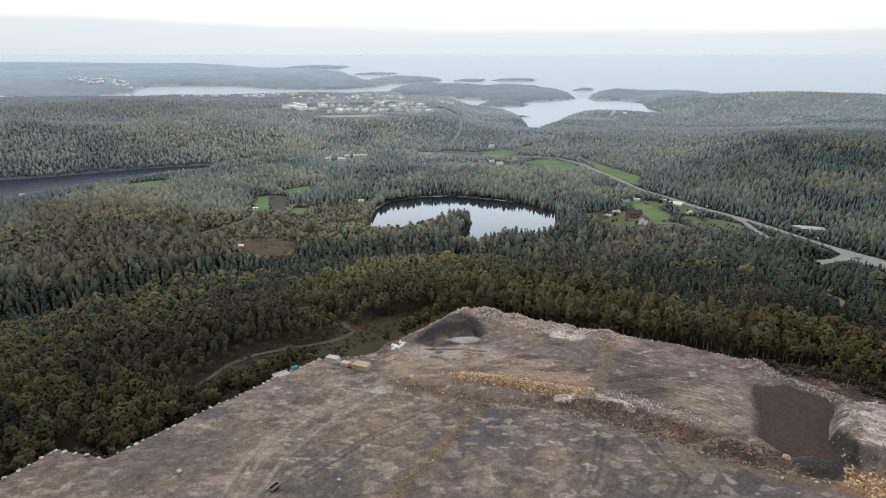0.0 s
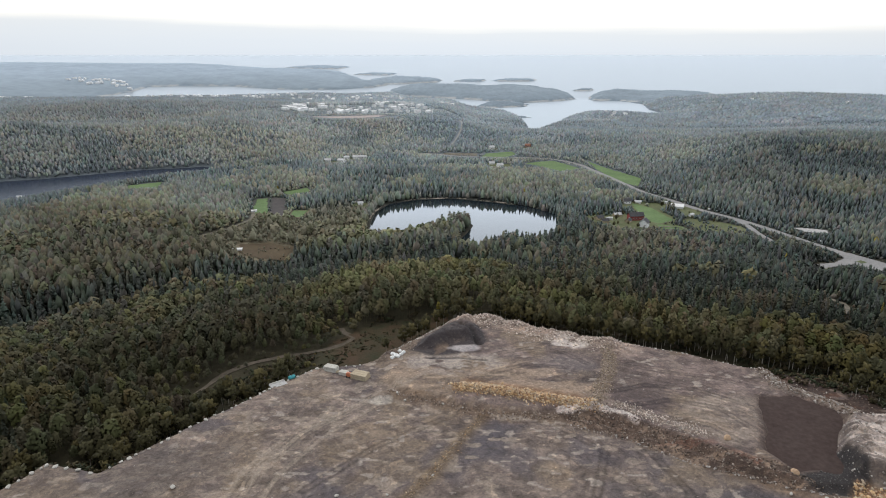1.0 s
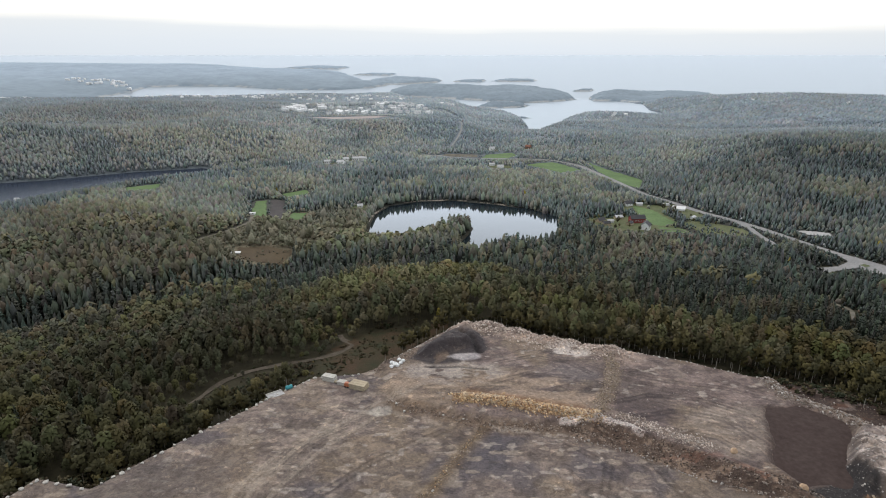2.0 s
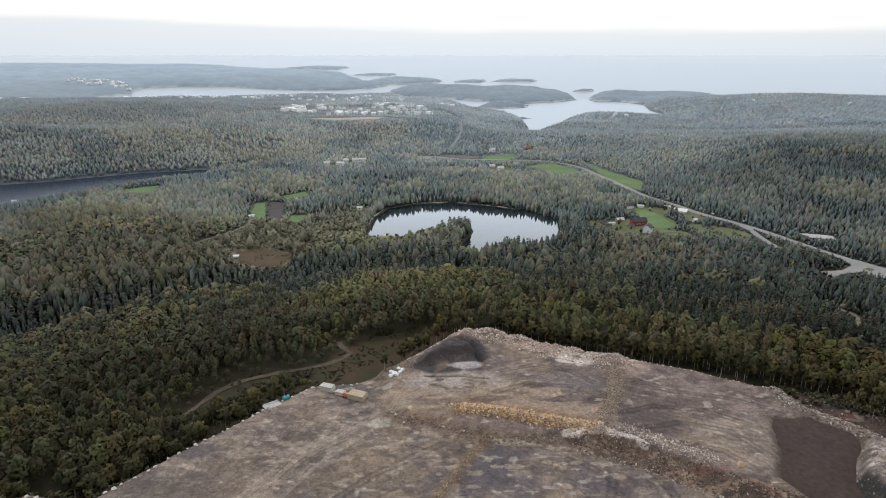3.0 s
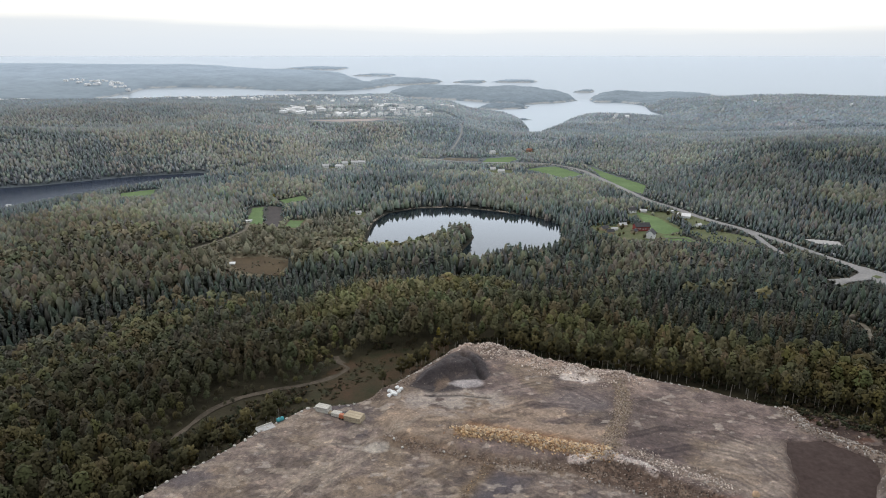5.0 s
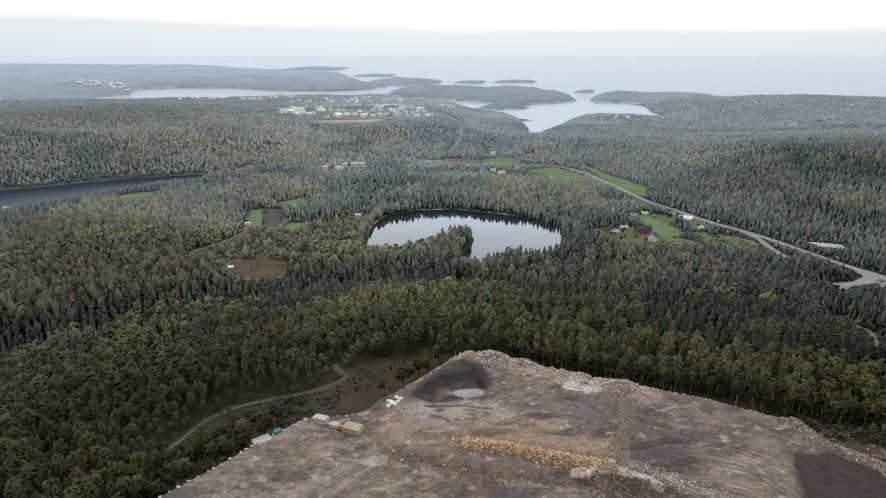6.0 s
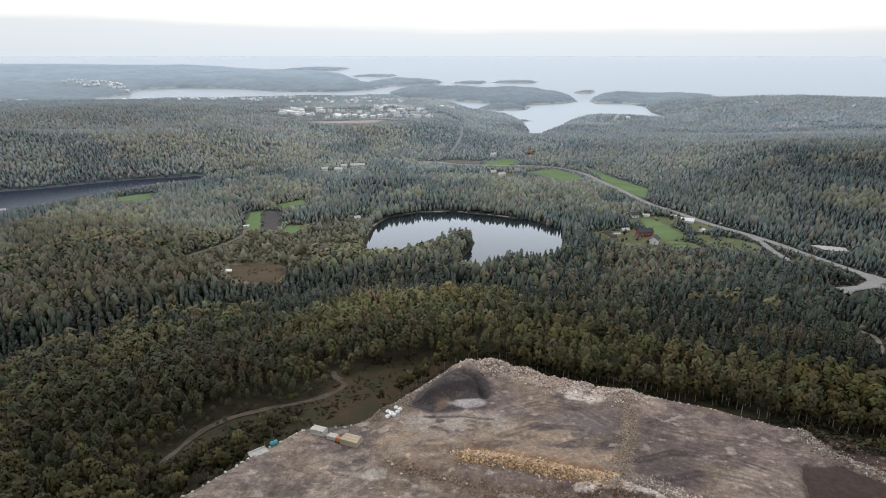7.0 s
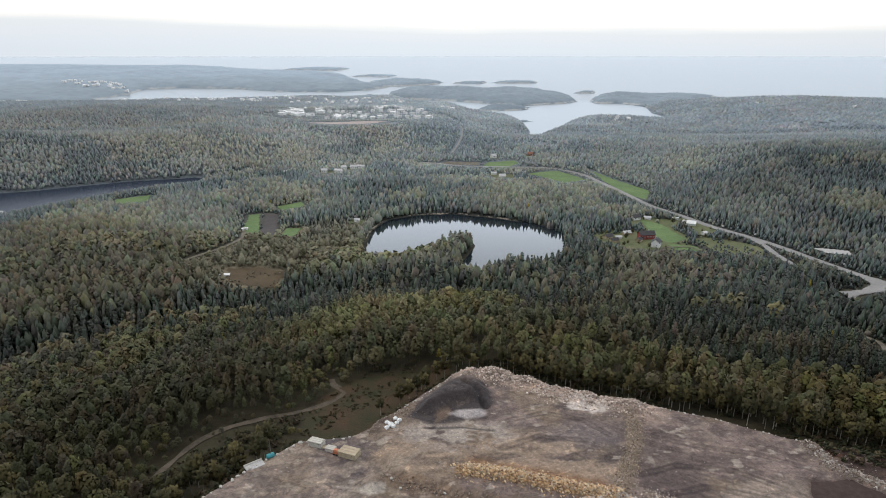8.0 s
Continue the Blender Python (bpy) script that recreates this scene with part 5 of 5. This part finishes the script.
# ---- quarry things ----
def stone_mesh(name, seed, tones, rough=0.35):
    """A broken boulder: a faceted lump with chipped corners."""
    g = np.random.default_rng(seed)
    bm = bmesh.new()
    bmesh.ops.create_icosphere(bm, subdivisions=2, radius=1)
    cuts = [(Vector(g.normal(size=3)).normalized(), g.uniform(0.42, 0.8)) for _ in range(9)]
    for v in bm.verts:
        for n_, d in cuts:
            over = v.co.dot(n_) - d
            if over > 0:
                v.co -= n_ * over
        v.co *= 1 + rough * 0.2 * (g.random() - 0.5)
        v.co.z = max(v.co.z, -0.45) * 0.85
    me = bpy.data.meshes.new(name)
    bm.to_mesh(me)
    bm.free()
    a = me.attributes.new("tint", "FLOAT_COLOR", "POINT")
    t = np.array(tones) * (0.9 + 0.2 * g.random((len(me.vertices), 1)))
    a.data.foreach_set("color", np.c_[t, np.ones(len(t))].astype(np.float32).ravel())
    me.materials.append(M_stone)
    return me


PALE, GOLDEN = (0.40, 0.38, 0.34), (0.40, 0.28, 0.18)
pale_stones = [stone_mesh("boulder", k, PALE) for k in range(6)]
gold_stones = [stone_mesh("boulder", 20 + k, GOLDEN) for k in range(3)]
rock_rng = np.random.default_rng(11)


def boulder(x, y, size, meshes, label, group=""):
    ob = new("boulder", meshes[int(rock_rng.integers(0, len(meshes)))])
    z = float(quarry_z(x, y)) + size * 0.22
    ob.matrix_basis = pose(x, y, z, 0, 0, rock_rng.uniform(0, 360)) @ Matrix.Diagonal((size * rock_rng.uniform(0.8, 1.3), size * rock_rng.uniform(0.7, 1.0), size * rock_rng.uniform(0.6, 0.9), 1))
    return tagged(ob, label, "boulder", group)


def rim_row(line, gap, low, high, inset):
    for (ax, ay), (bx, by) in zip(line, line[1:]):
        d = math.hypot(bx - ax, by - ay)
        t = rock_rng.uniform(0, gap)
        while t < d:
            nx, ny = (by - ay) / d, -(bx - ax) / d
            o = inset + rock_rng.uniform(-0.4, 0.4)
            boulder(ax + (bx - ax) * t / d + nx * o, ay + (by - ay) * t / d + ny * o, rock_rng.uniform(low, high), pale_stones, "pale granite boulder set along the quarry edge", "boulders along the quarry edge")
            t += gap * rock_rng.uniform(0.6, 1.5)


rim_row([(-160, 100), (-127, 144), (-120, 161), (-102, 157), (-87, 180), (-63, 214), (-52, 227), (-34, 231)], 3.1, 0.55, 1.05, 1.6)
rim_row([(-21, 243), (-11, 256), (4, 278)], 2.2, 0.35, 0.6, 1.5)
rim_row([(77, 257), (105, 245), (132, 229)], 2.6, 0.35, 0.7, 1.5)
for bx, by, size in ((94, 178, 1.7), (107, 161, 1.7)):
    boulder(bx, by, size, gold_stones, "large golden boulder on the broken bank", "golden boulders")
for bx, by, size in ((-77, 150, 1.3), (-30, 148, 0.8), (-12, 139, 0.7), (-16, 149, 0.6), (-3, 158, 0.6), (101, 152, 0.8), (110, 150, 0.7), (-14, 201, 0.9), (-17, 204, 0.8), (0, 199, 0.8), (7, 197, 0.7)):
    boulder(bx, by, size, pale_stones, "loose pale boulder on the quarry floor", "loose boulders")


def splinter(g):
    """A broken stone of unit size: a turned, lopsided, slabby eight-sided lump."""
    v = np.array([(1, 0, 0), (0, 1, 0), (-1, 0, 0), (0, -1, 0), (0.3, 0.2, 1), (-0.2, -0.3, -1)]) * (g.uniform(0.8, 1.3), g.uniform(0.6, 1.0), g.uniform(0.4, 0.75))
    v = v + (g.random((6, 3)) - 0.5) * 0.55
    turn = np.array(Euler(g.uniform(-0.9, 0.9, 3)).to_matrix() @ Euler((0, 0, g.uniform(0, 6.3))).to_matrix())
    return v @ turn.T


def rubble(name, count, spread, low, high, tones, label, seed):
    """A bank of broken stones of many sizes; spread gives each one's place."""
    g = np.random.default_rng(seed)
    px, py = spread(g, count)
    pz = quarry_z(px, py)
    size = low + (high - low) * g.random(count) ** 2.8
    col = np.array(tones)[g.integers(0, len(tones), count)] * (0.7 + 0.6 * g.random((count, 1)))
    shapes = np.array([splinter(g) for _ in range(48)])[g.integers(0, 48, count)]
    v = shapes * size[:, None, None] + np.stack([px, py, pz + size * 0.15], -1)[:, None]
    f = np.array([(0, 1, 4), (1, 2, 4), (2, 3, 4), (3, 0, 4), (1, 0, 5), (2, 1, 5), (3, 2, 5), (0, 3, 5)])[None] + (6 * np.arange(count))[:, None, None]
    ob = new(name, mesh_of(name, v.reshape(-1, 3), f.reshape(-1, 3), M_stone, np.repeat(col, 6, 0)))
    return tagged(ob, label, "rubble", kind="stuff")


def on_line(line, width):
    def spread(g, count):
        seg = [math.dist(a, b) for a, b in zip(line, line[1:])]
        pick = g.choice(len(seg), count, p=np.array(seg) / sum(seg))
        a, b = np.array(line)[pick], np.array(line)[pick + 1]
        t = g.random((count, 1))
        p = a + (b - a) * t + g.normal(0, width, (count, 2)) * (0.5 + fbm(a[:, 0] + 30 * t[:, 0], a[:, 1], 6, 90)[:, None])
        return p[:, 0], p[:, 1]
    return spread


def in_area(poly):
    def spread(g, count):
        x0, y0, x1, y1 = box_of(poly, 0)
        x, y = g.uniform(x0, x1, count * 6), g.uniform(y0, y1, count * 6)
        ok = np.where((outside(poly, x, y) + 3 * (fbm(x, y, 6, 91) - 0.5) < 0) & (outside(PIT, x, y) < -0.5))[0]
        ok = np.resize(ok, count)
        return x[ok] + g.normal(0, 0.3, count), y[ok] + g.normal(0, 0.3, count)
    return spread


GOLDS = [(0.50, 0.345, 0.19), (0.42, 0.265, 0.14), (0.54, 0.42, 0.275), (0.22, 0.13, 0.08), (0.36, 0.29, 0.21)]
PINKS = [(0.48, 0.40, 0.34), (0.38, 0.31, 0.265), (0.58, 0.51, 0.45), (0.25, 0.195, 0.165)]
WHITES = [(0.42, 0.39, 0.36), (0.32, 0.29, 0.26), (0.22, 0.19, 0.165)]
EARTHS = [(0.17, 0.125, 0.095), (0.22, 0.175, 0.14), (0.11, 0.080, 0.064), (0.28, 0.235, 0.20)]
rubble("rubble", 7500, on_line(GOLD, 1.75), 0.1, 0.75, GOLDS, "bank of golden broken rock across the quarry", 1)
rubble("rubble", 3800, on_line(GOLD_SPUR, 1.7), 0.07, 0.5, [(0.34, 0.275, 0.19), (0.30, 0.25, 0.19), *EARTHS, PINKS[1]], "spur of pale broken rock across the bench", 2)
rubble("rubble", 6500, on_line(BACK, 4.2), 0.07, 0.7, PINKS, "pinkish blasted rock heaped along the back edge", 3)
rubble("rubble", 1500, on_line(BANK[:4], 1.4), 0.07, 0.5, EARTHS, "earthy bank of stones between two benches", 4)
rubble("rubble", 700, on_line(LEDGE, 0.9), 0.1, 0.5, [(0.62, 0.57, 0.53), (0.56, 0.51, 0.47), (0.46, 0.42, 0.38)], "white shattered rock along the bank", 5)
rubble("rubble", 1700, on_line(SCREE, 1.9), 0.08, 0.5, [WHITES[1], *PINKS], "pale broken stones strewn above the bank", 15)
rubble("rubble", 4200, in_area(BANK_FACE), 0.06, 0.5, EARTHS + [(0.07, 0.052, 0.042)] * 2, "stony broken edge of the lower bench", 6)
rubble("rubble", 160, on_line([(43, 187), (61, 179), (76, 168), (91, 160), (105, 154), (116, 150)], 0.4), 0.2, 0.6, WHITES, "line of pale stones along the foot of the bank", 16)
rubble("rubble", 1600, on_line(MID, 0.9), 0.06, 0.36, GOLDS[1:3] + EARTHS * 2, "thin line of stones across the quarry floor", 7)
rubble("rubble", 700, in_area(ROCK), 0.08, 0.6, WHITES, "pale blasted rock on the quarry flank", 8)
rubble("rubble", 2600, on_line(STRIP, 1.7), 0.07, 0.6, WHITES + EARTHS, "strip of pale broken rock beside the silt pool", 12)
rubble("rubble", 900, in_area(FLANK), 0.1, 0.5, EARTHS + [(0.4, 0.37, 0.33)], "loose stones on the brown earth flank", 13)
rubble("rubble", 1800, in_area([(-125, 140), (-118, 158), (-100, 152), (-60, 208), (-50, 222), (-20, 236), (20, 282), (70, 256), (130, 226), (135, 150), (120, 128), (-110, 128)]), 0.05, 0.3, [(0.22, 0.19, 0.165), (0.28, 0.25, 0.22), (0.17, 0.145, 0.125)], "loose stones strewn over the quarry floor", 14)
rubble("rubble", 900, in_area(BLACK), 0.06, 0.3, [(0.04, 0.04, 0.04), (0.07, 0.07, 0.07), (0.20, 0.19, 0.18)], "black wet gravel below the rock face", 9)
rubble("rubble", 900, in_area(RUSTY), 0.12, 0.9, GOLDS, "rust-coloured broken rock at the cut face", 10)
rubble("rubble", 900, on_line([(-30, 235), (-21, 241), (-14, 250)], 2.0), 0.1, 0.5, EARTHS, "stony earth below the edge", 11)


def slab_stack(x, y, turn, l, w, layers, mat, label):
    ob = thing("slab_stack", x, y, float(quarry_z(x, y)) - 0.05, turn, label, "stack")
    for k in range(layers):
        off = 0.12 * math.sin(k * 2.1)
        part("bearer", boxed(0.2, w * 0.95, 0.15, (-l * 0.3, off, k * 0.75)), M_steel, ob)
        part("bearer", boxed(0.2, w * 0.95, 0.15, (l * 0.3, off, k * 0.75)), M_steel, ob)
        for j in range(3):
            part("slab", boxed(l + 0.25 * math.sin(j + k), w / 3 - 0.08, 0.58, (off, (j - 1) * w / 3, k * 0.75 + 0.15), 0.04), mat, ob)
    return ob


slab_stack(-45, 224.5, -20, 5.2, 3.0, 3, M_wrap, "stack of pale wrapped slabs at the quarry edge")
slab_stack(-32.6, 218.8, -22, 6.6, 4.2, 3, M_beige, "stack of beige timber slabs at the quarry edge")
slab_stack(-39.6, 221.5, -20, 3.4, 2.4, 2, M_wrap, "low stack of white slabs beside other stacks")
slab_stack(-42.3, 223, -20, 1.4, 1.6, 1, M_beige, "single pale timber block between stacks")

# compressor
machine = thing("compressor", -37.2, 219.2, float(quarry_z(-37.2, 219.2)), -20, "small orange compressor beside the timber stack", "machine")
part("body", boxed(2.0, 1.4, 1.3, (0, 0, 0.45), 0.12), M_orange, machine)
part("hood", boxed(1.5, 1.2, 0.35, (-0.1, 0, 1.75), 0.1), M_orange, machine)
for sx in (-0.6, 0.6):
    for sy in (-0.72, 0.72):
        bm = bmesh.new()
        bmesh.ops.create_cone(bm, cap_ends=True, segments=14, radius1=0.35, radius2=0.35, depth=0.22, matrix=Matrix.Translation((sx, sy, 0.36)) @ Matrix.Rotation(math.pi / 2, 4, "X"))
        part("wheel", bm, M_rubber, machine)

# concrete pad and turquoise tank
pad = tagged(new("concrete_slab"), "pale concrete slab lying at the quarry edge", "slab")
pad.matrix_basis = pose(-63.2, 212.2, float(quarry_z(-63.2, 212.2)), 0, 0, 38)
part("plate", boxed(6.2, 3.4, 0.35, (0, 0, 0), 0.05), M_concrete, pad)
part("kerb", boxed(6.2, 0.3, 0.35, (0, 1.55, 0.35), 0.04), M_wrap, pad)
tank = thing("tank", -59.2, 217.0, float(quarry_z(-59.2, 217.0)), 38, "small turquoise tank beside a concrete slab", "tank")
bm = bmesh.new()
bmesh.ops.create_cone(bm, cap_ends=True, segments=18, radius1=0.8, radius2=0.8, depth=2.6, matrix=Matrix.Translation((0, 0, 0.85)) @ Matrix.Rotation(math.pi / 2, 4, "Y"))
bmesh.ops.bevel(bm, geom=[e for e in bm.edges if abs(e.calc_face_angle(0)) > 1], offset=0.18, segments=2, affect="EDGES")
part("shell", bm, M_teal, tank)
for sx in (-0.8, 0.8):
    part("cradle", boxed(0.25, 1.3, 0.45, (sx, 0, 0), 0.03), M_steel, tank)
part("cap", boxed(0.4, 0.4, 0.2, (0, 0, 1.62), 0.05), M_steel, tank)

# white bulk bags
for k in range(9):
    bx, by = -19 + rock_rng.normal(0, 1.5), 236.5 + rock_rng.normal(0, 2.0)
    bag = thing("bulk_bag", bx, by, float(quarry_z(bx, by)), rock_rng.uniform(0, 90), "slumped white bulk bag at the quarry edge", "bag", "heap of bulk bags")
    bm = boxed(1.5, 1.4, 1.1, (0, 0, -0.05), 0.3)
    for v in bm.verts:
        v.co += Vector((rock_rng.normal(0, 0.1), rock_rng.normal(0, 0.1), rock_rng.normal(0, 0.06)))
        v.co.z = max(v.co.z, -0.1)
    part("sack", bm, M_tarp, bag)
    part("neck", boxed(0.5, 0.45, 0.3, (0.1, 0, 0.98), 0.08), M_tarp, bag)

# dump trailer
trailer = thing("dump_trailer", -47.5, 143.2, float(quarry_z(-47.5, 143.2)), 62, "empty dark dump trailer with a pale rim", "trailer")
trailer.matrix_basis = trailer.matrix_basis @ Matrix.Diagonal((0.74, 0.74, 0.74, 1))
part("bed", boxed(4.6, 2.1, 0.15, (0, 0, 0.9), 0.03), M_steel, trailer)
for sy in (-1, 1):
    side = part("side_panel", boxed(4.6, 0.1, 0.8, (0, sy * 1.1, 0.98), 0.02), M_steel, trailer)
    part("rim", boxed(4.7, 0.22, 0.1, (0, sy * 1.1, 1.78), 0.02), M_rim_steel, side)
for sx in (-1, 1):
    end = part("end_panel", boxed(0.1, 2.1, 0.8, (sx * 2.35, 0, 0.98), 0.02), M_steel, trailer)
    part("rim", boxed(0.22, 2.3, 0.1, (sx * 2.35, 0, 1.78), 0.02), M_rim_steel, end)
part("drawbar", boxed(1.8, 0.2, 0.2, (-3.2, 0, 0.6), 0.03), M_rim_steel, trailer)
for sx in (-0.5, 0.6):
    for sy in (-1.0, 1.0):
        bm = bmesh.new()
        bmesh.ops.create_cone(bm, cap_ends=True, segments=16, radius1=0.45, radius2=0.45, depth=0.3, matrix=Matrix.Translation((sx, sy, 0.45)) @ Matrix.Rotation(math.pi / 2, 4, "X"))
        part("wheel", bm, M_rubber, trailer)


# ---- scrub below the quarry edge ----
def scrub(name, count, seed, label):
    g = np.random.default_rng(seed)
    x, y = g.uniform(-170, 200, count * 12), g.uniform(105, 312, count * 12)
    e = outside(PIT, x, y)
    ok = ((e > 3.5) & (e < 24) | ((e > 3.5) & (e < 46) & (x < -15) & (y > 212)) | ((outside(FLANK, x, y) < -1) & (e > -9))) & (along(PIT_TRACK, x, y) > 2.6) & (fbm(x, y, 11, 97) + 0.15 * g.random(len(x)) > np.where(outside(MOOR, x, y) < 2, 0.60, np.where((x < -15) & (y > 212) & (e > 12), 0.58, 0.46)))
    x, y = x[ok][:count], y[ok][:count]
    z = np.where(outside(PIT, x, y) < 9, np.maximum(quarry_z(x, y), ground_z(x, y)), ground_z(x, y))
    h = g.uniform(0.5, 2.2, len(x)) ** 1.2 * np.where(outside(MOOR, x, y) < 2, 0.5, 1.0)
    tones = np.array([(0.046, 0.047, 0.025), (0.062, 0.047, 0.031), (0.074, 0.063, 0.034), (0.038, 0.044, 0.025)])[g.integers(0, 4, len(x))] * g.uniform(0.7, 1.3, (len(x), 1))
    vs, fs, cs, n = [], [], [], 0
    bushes = [joined([(lambda v, f: (v + (0.35 * rng.normal(), 0.35 * rng.normal(), 0.2 + 0.5 * rng.random()), f))(*tuft(0.34, (rng.normal(), rng.normal(), 0.8))) for _ in range(7)]) for _ in range(6)]
    for k in range(len(x)):
        v, f = bushes[k % 6]
        vs.append(v * h[k] + (x[k], y[k], z[k]))
        fs.append(f + n)
        cs.append(np.repeat(tones[k:k + 1], len(v), 0))
        n += len(v)
    v = np.concatenate(vs)
    ob = new(name, mesh_of(name, v, np.concatenate(fs), M_leaf, np.concatenate(cs)))
    return tagged(ob, label, "scrub", kind="stuff")


scrub("scrub", 3200, 210, "low dark bushes and heather below the quarry edge")


# ---- single trees along the quarry edge ----
def edge_tree(kind, seed):
    """A tree of unit height with a bent, tapered stem, limbs and a loose crown."""
    global rng
    rng = np.random.default_rng(seed)
    bend = rng.normal(0, 0.02, 2)
    hs = np.linspace(0, 0.93, 7)
    vs, fs = [], []
    for k, hgt in enumerate(hs):
        rad = 0.015 * (1 - 0.8 * hgt)
        for a in np.arange(6) * math.tau / 6:
            vs.append((bend[0] * hgt * hgt * 3 + rad * math.cos(a), bend[1] * hgt * hgt * 3 + rad * math.sin(a), hgt if k else -0.08))
    for k in range(6):
        for j in range(6):
            a, b = k * 6 + j, k * 6 + (j + 1) % 6
            fs += [(a, b, b + 6), (a, b + 6, a + 6)]
    stem_me = (np.array(vs), np.array(fs))
    limbs, crown = [], []
    for k in range(13):
        t = (k + rng.random()) / 13
        z = 0.50 + 0.46 * t if kind == "pine" else 0.40 + 0.55 * t
        reach = (0.17 if kind == "pine" else 0.19) * math.sqrt(max(0.05, 1 - (2 * t - 0.8) ** 2 * 0.75)) * (0.7 + 0.5 * rng.random())
        a = k * 2.4 + rng.random()
        tip = np.array((math.cos(a) * reach, math.sin(a) * reach, z + 0.05 * rng.random()))
        root = np.array((bend[0] * z * z * 3, bend[1] * z * z * 3, z - 0.05))
        side = np.array((-math.sin(a), math.cos(a), 0)) * 0.004
        up = np.array((0, 0, 0.005))
        limbs.append((np.array([root + side, root - side, root + up, tip]), np.array([(0, 1, 3), (1, 2, 3), (2, 0, 3), (0, 2, 1)])))
        for _ in range(9):
            v, f = tuft(0.036 + 0.030 * rng.random(), tip - root + np.array((0, 0, 0.05)))
            q = 0.35 + 0.75 * rng.random()
            crown.append((v + root + (tip - root) * q + rng.normal(0, 0.026, 3), f))
    return stem_me, joined(limbs), joined(crown)


BIRCH_BARK = two_scale("pale_bark", (0.26, 0.23, 0.19), (0.40, 0.37, 0.32), 0.8, 4.0, 0.9, 0.2)
edge_protos = []
for k in range(8):
    kind = "pine" if k % 2 == 0 else "birch"
    st, li, cr = edge_tree(kind, 300 + k)
    label = "slender pine with a pale bare stem at the quarry edge" if kind == "pine" else "loose-crowned birch with a pale stem at the quarry edge"
    tree = tagged(new(kind + "_tree"), label, "tree", "trees along the quarry edge")
    bark = BIRCH_BARK
    shade = np.array((0.062, 0.058, 0.028) if kind == "pine" else (0.084, 0.072, 0.030)) * (0.8 + 0.1 * (k % 4))
    for nm, (v, f), mat in (("trunk", st, bark), ("limbs", li, bark), ("crown", cr, M_leaf)):
        tint = np.repeat(shade[None], len(v), 0) * (0.75 + 0.5 * np.repeat(rng.random((max(1, len(v) // 4 + 1), 1)), 4, 0)[:len(v)]) if nm == "crown" else None
        ob = new(nm, mesh_of(nm, v, f, mat, tint, normals=crown_normals(v, 0.7) if nm == "crown" else None))
        ob.parent = tree
    edge_protos.append(tree)
rng = np.random.default_rng(77)
edge_line = [(-165, 110), (-131, 146), (-122, 170), (-104, 166), (-93, 184), (-70, 216), (-57, 236)]
edge_line2 = [(-30, 252), (-19, 262), (-8, 274), (4, 290), (22, 296), (50, 276), (74, 268), (108, 255), (136, 240), (158, 232), (184, 204), (205, 150)]
for line in (edge_line, edge_line2):
    for (ax, ay), (bx, by) in zip(line, line[1:]):
        d = math.hypot(bx - ax, by - ay)
        for k in range(int(d / 1.9)):
            t = (k + rng.random()) / (d / 1.9)
            o = rng.uniform(2.5, 13)
            x, y = ax + (bx - ax) * t - (by - ay) / d * o, ay + (by - ay) * t + (bx - ax) / d * o
            if outside(PIT, np.array([x]), np.array([y]))[0] < 10 or along(PIT_TRACK, np.array([x]), np.array([y]))[0] < 3 or (outside(MOOR, np.array([x]), np.array([y]))[0] < -3 and outside(PIT, np.array([x]), np.array([y]))[0] > 15):
                continue
            h = rng.uniform(8.5, 13.5)
            copy_thing(edge_protos[int(rng.integers(0, 8))], pose(x, y, float(ground_z(x, y)) - 0.1, 0, 0, rng.uniform(0, 360)) @ Matrix.Diagonal((h, h, h, 1)))
# trees on the brown earth flank
for k in range(26):
    t, o = rng.random(), rng.uniform(-5, 9)
    x, y = 150 + 44 * t + o, 226 - 66 * t + 0.7 * o
    h = rng.uniform(6, 10)
    z = max(float(ground_z(x, y)), float(quarry_z(x, y))) if outside(PIT, np.array([x]), np.array([y]))[0] < 10 else float(ground_z(x, y))
    copy_thing(edge_protos[k % 8], pose(x, y, z - 0.2, 0, 0, 47 * k) @ Matrix.Diagonal((h, h, h, 1)))
# garden trees and bushes round the farm
gardens = ((152, 604, 4), (156, 618, 5), (168, 606, 4), (178, 612, 6), (182, 622, 5), (190, 630, 6), (186, 597, 4), (192, 584, 5), (206, 580, 4), (209, 600, 3), (176, 598, 4), (170, 590, 5),
           (204, 684, 6), (218, 684, 4), (230, 696, 5), (244, 668, 7), (248, 656, 8), (246, 643, 7), (252, 640, 6), (249, 630, 5), (258, 618, 4), (268, 612, 5), (276, 606, 4), (264, 640, 3), (255, 664, 6))
for k, (x, y, h) in enumerate(gardens):
    tree = copy_thing(edge_protos[(k * 5 + 1) % 8], pose(x, y, float(ground_z(x, y)) - 0.25 * h, 0, 0, k * 77) @ Matrix.Diagonal((h * 1.5, h * 1.5, h * 1.25, 1)))
    tagged(tree, "low bushy garden tree near the farm buildings", "tree", "garden trees")
for p in edge_protos:
    for o in (*p.children_recursive, p):
        bpy.data.objects.remove(o)
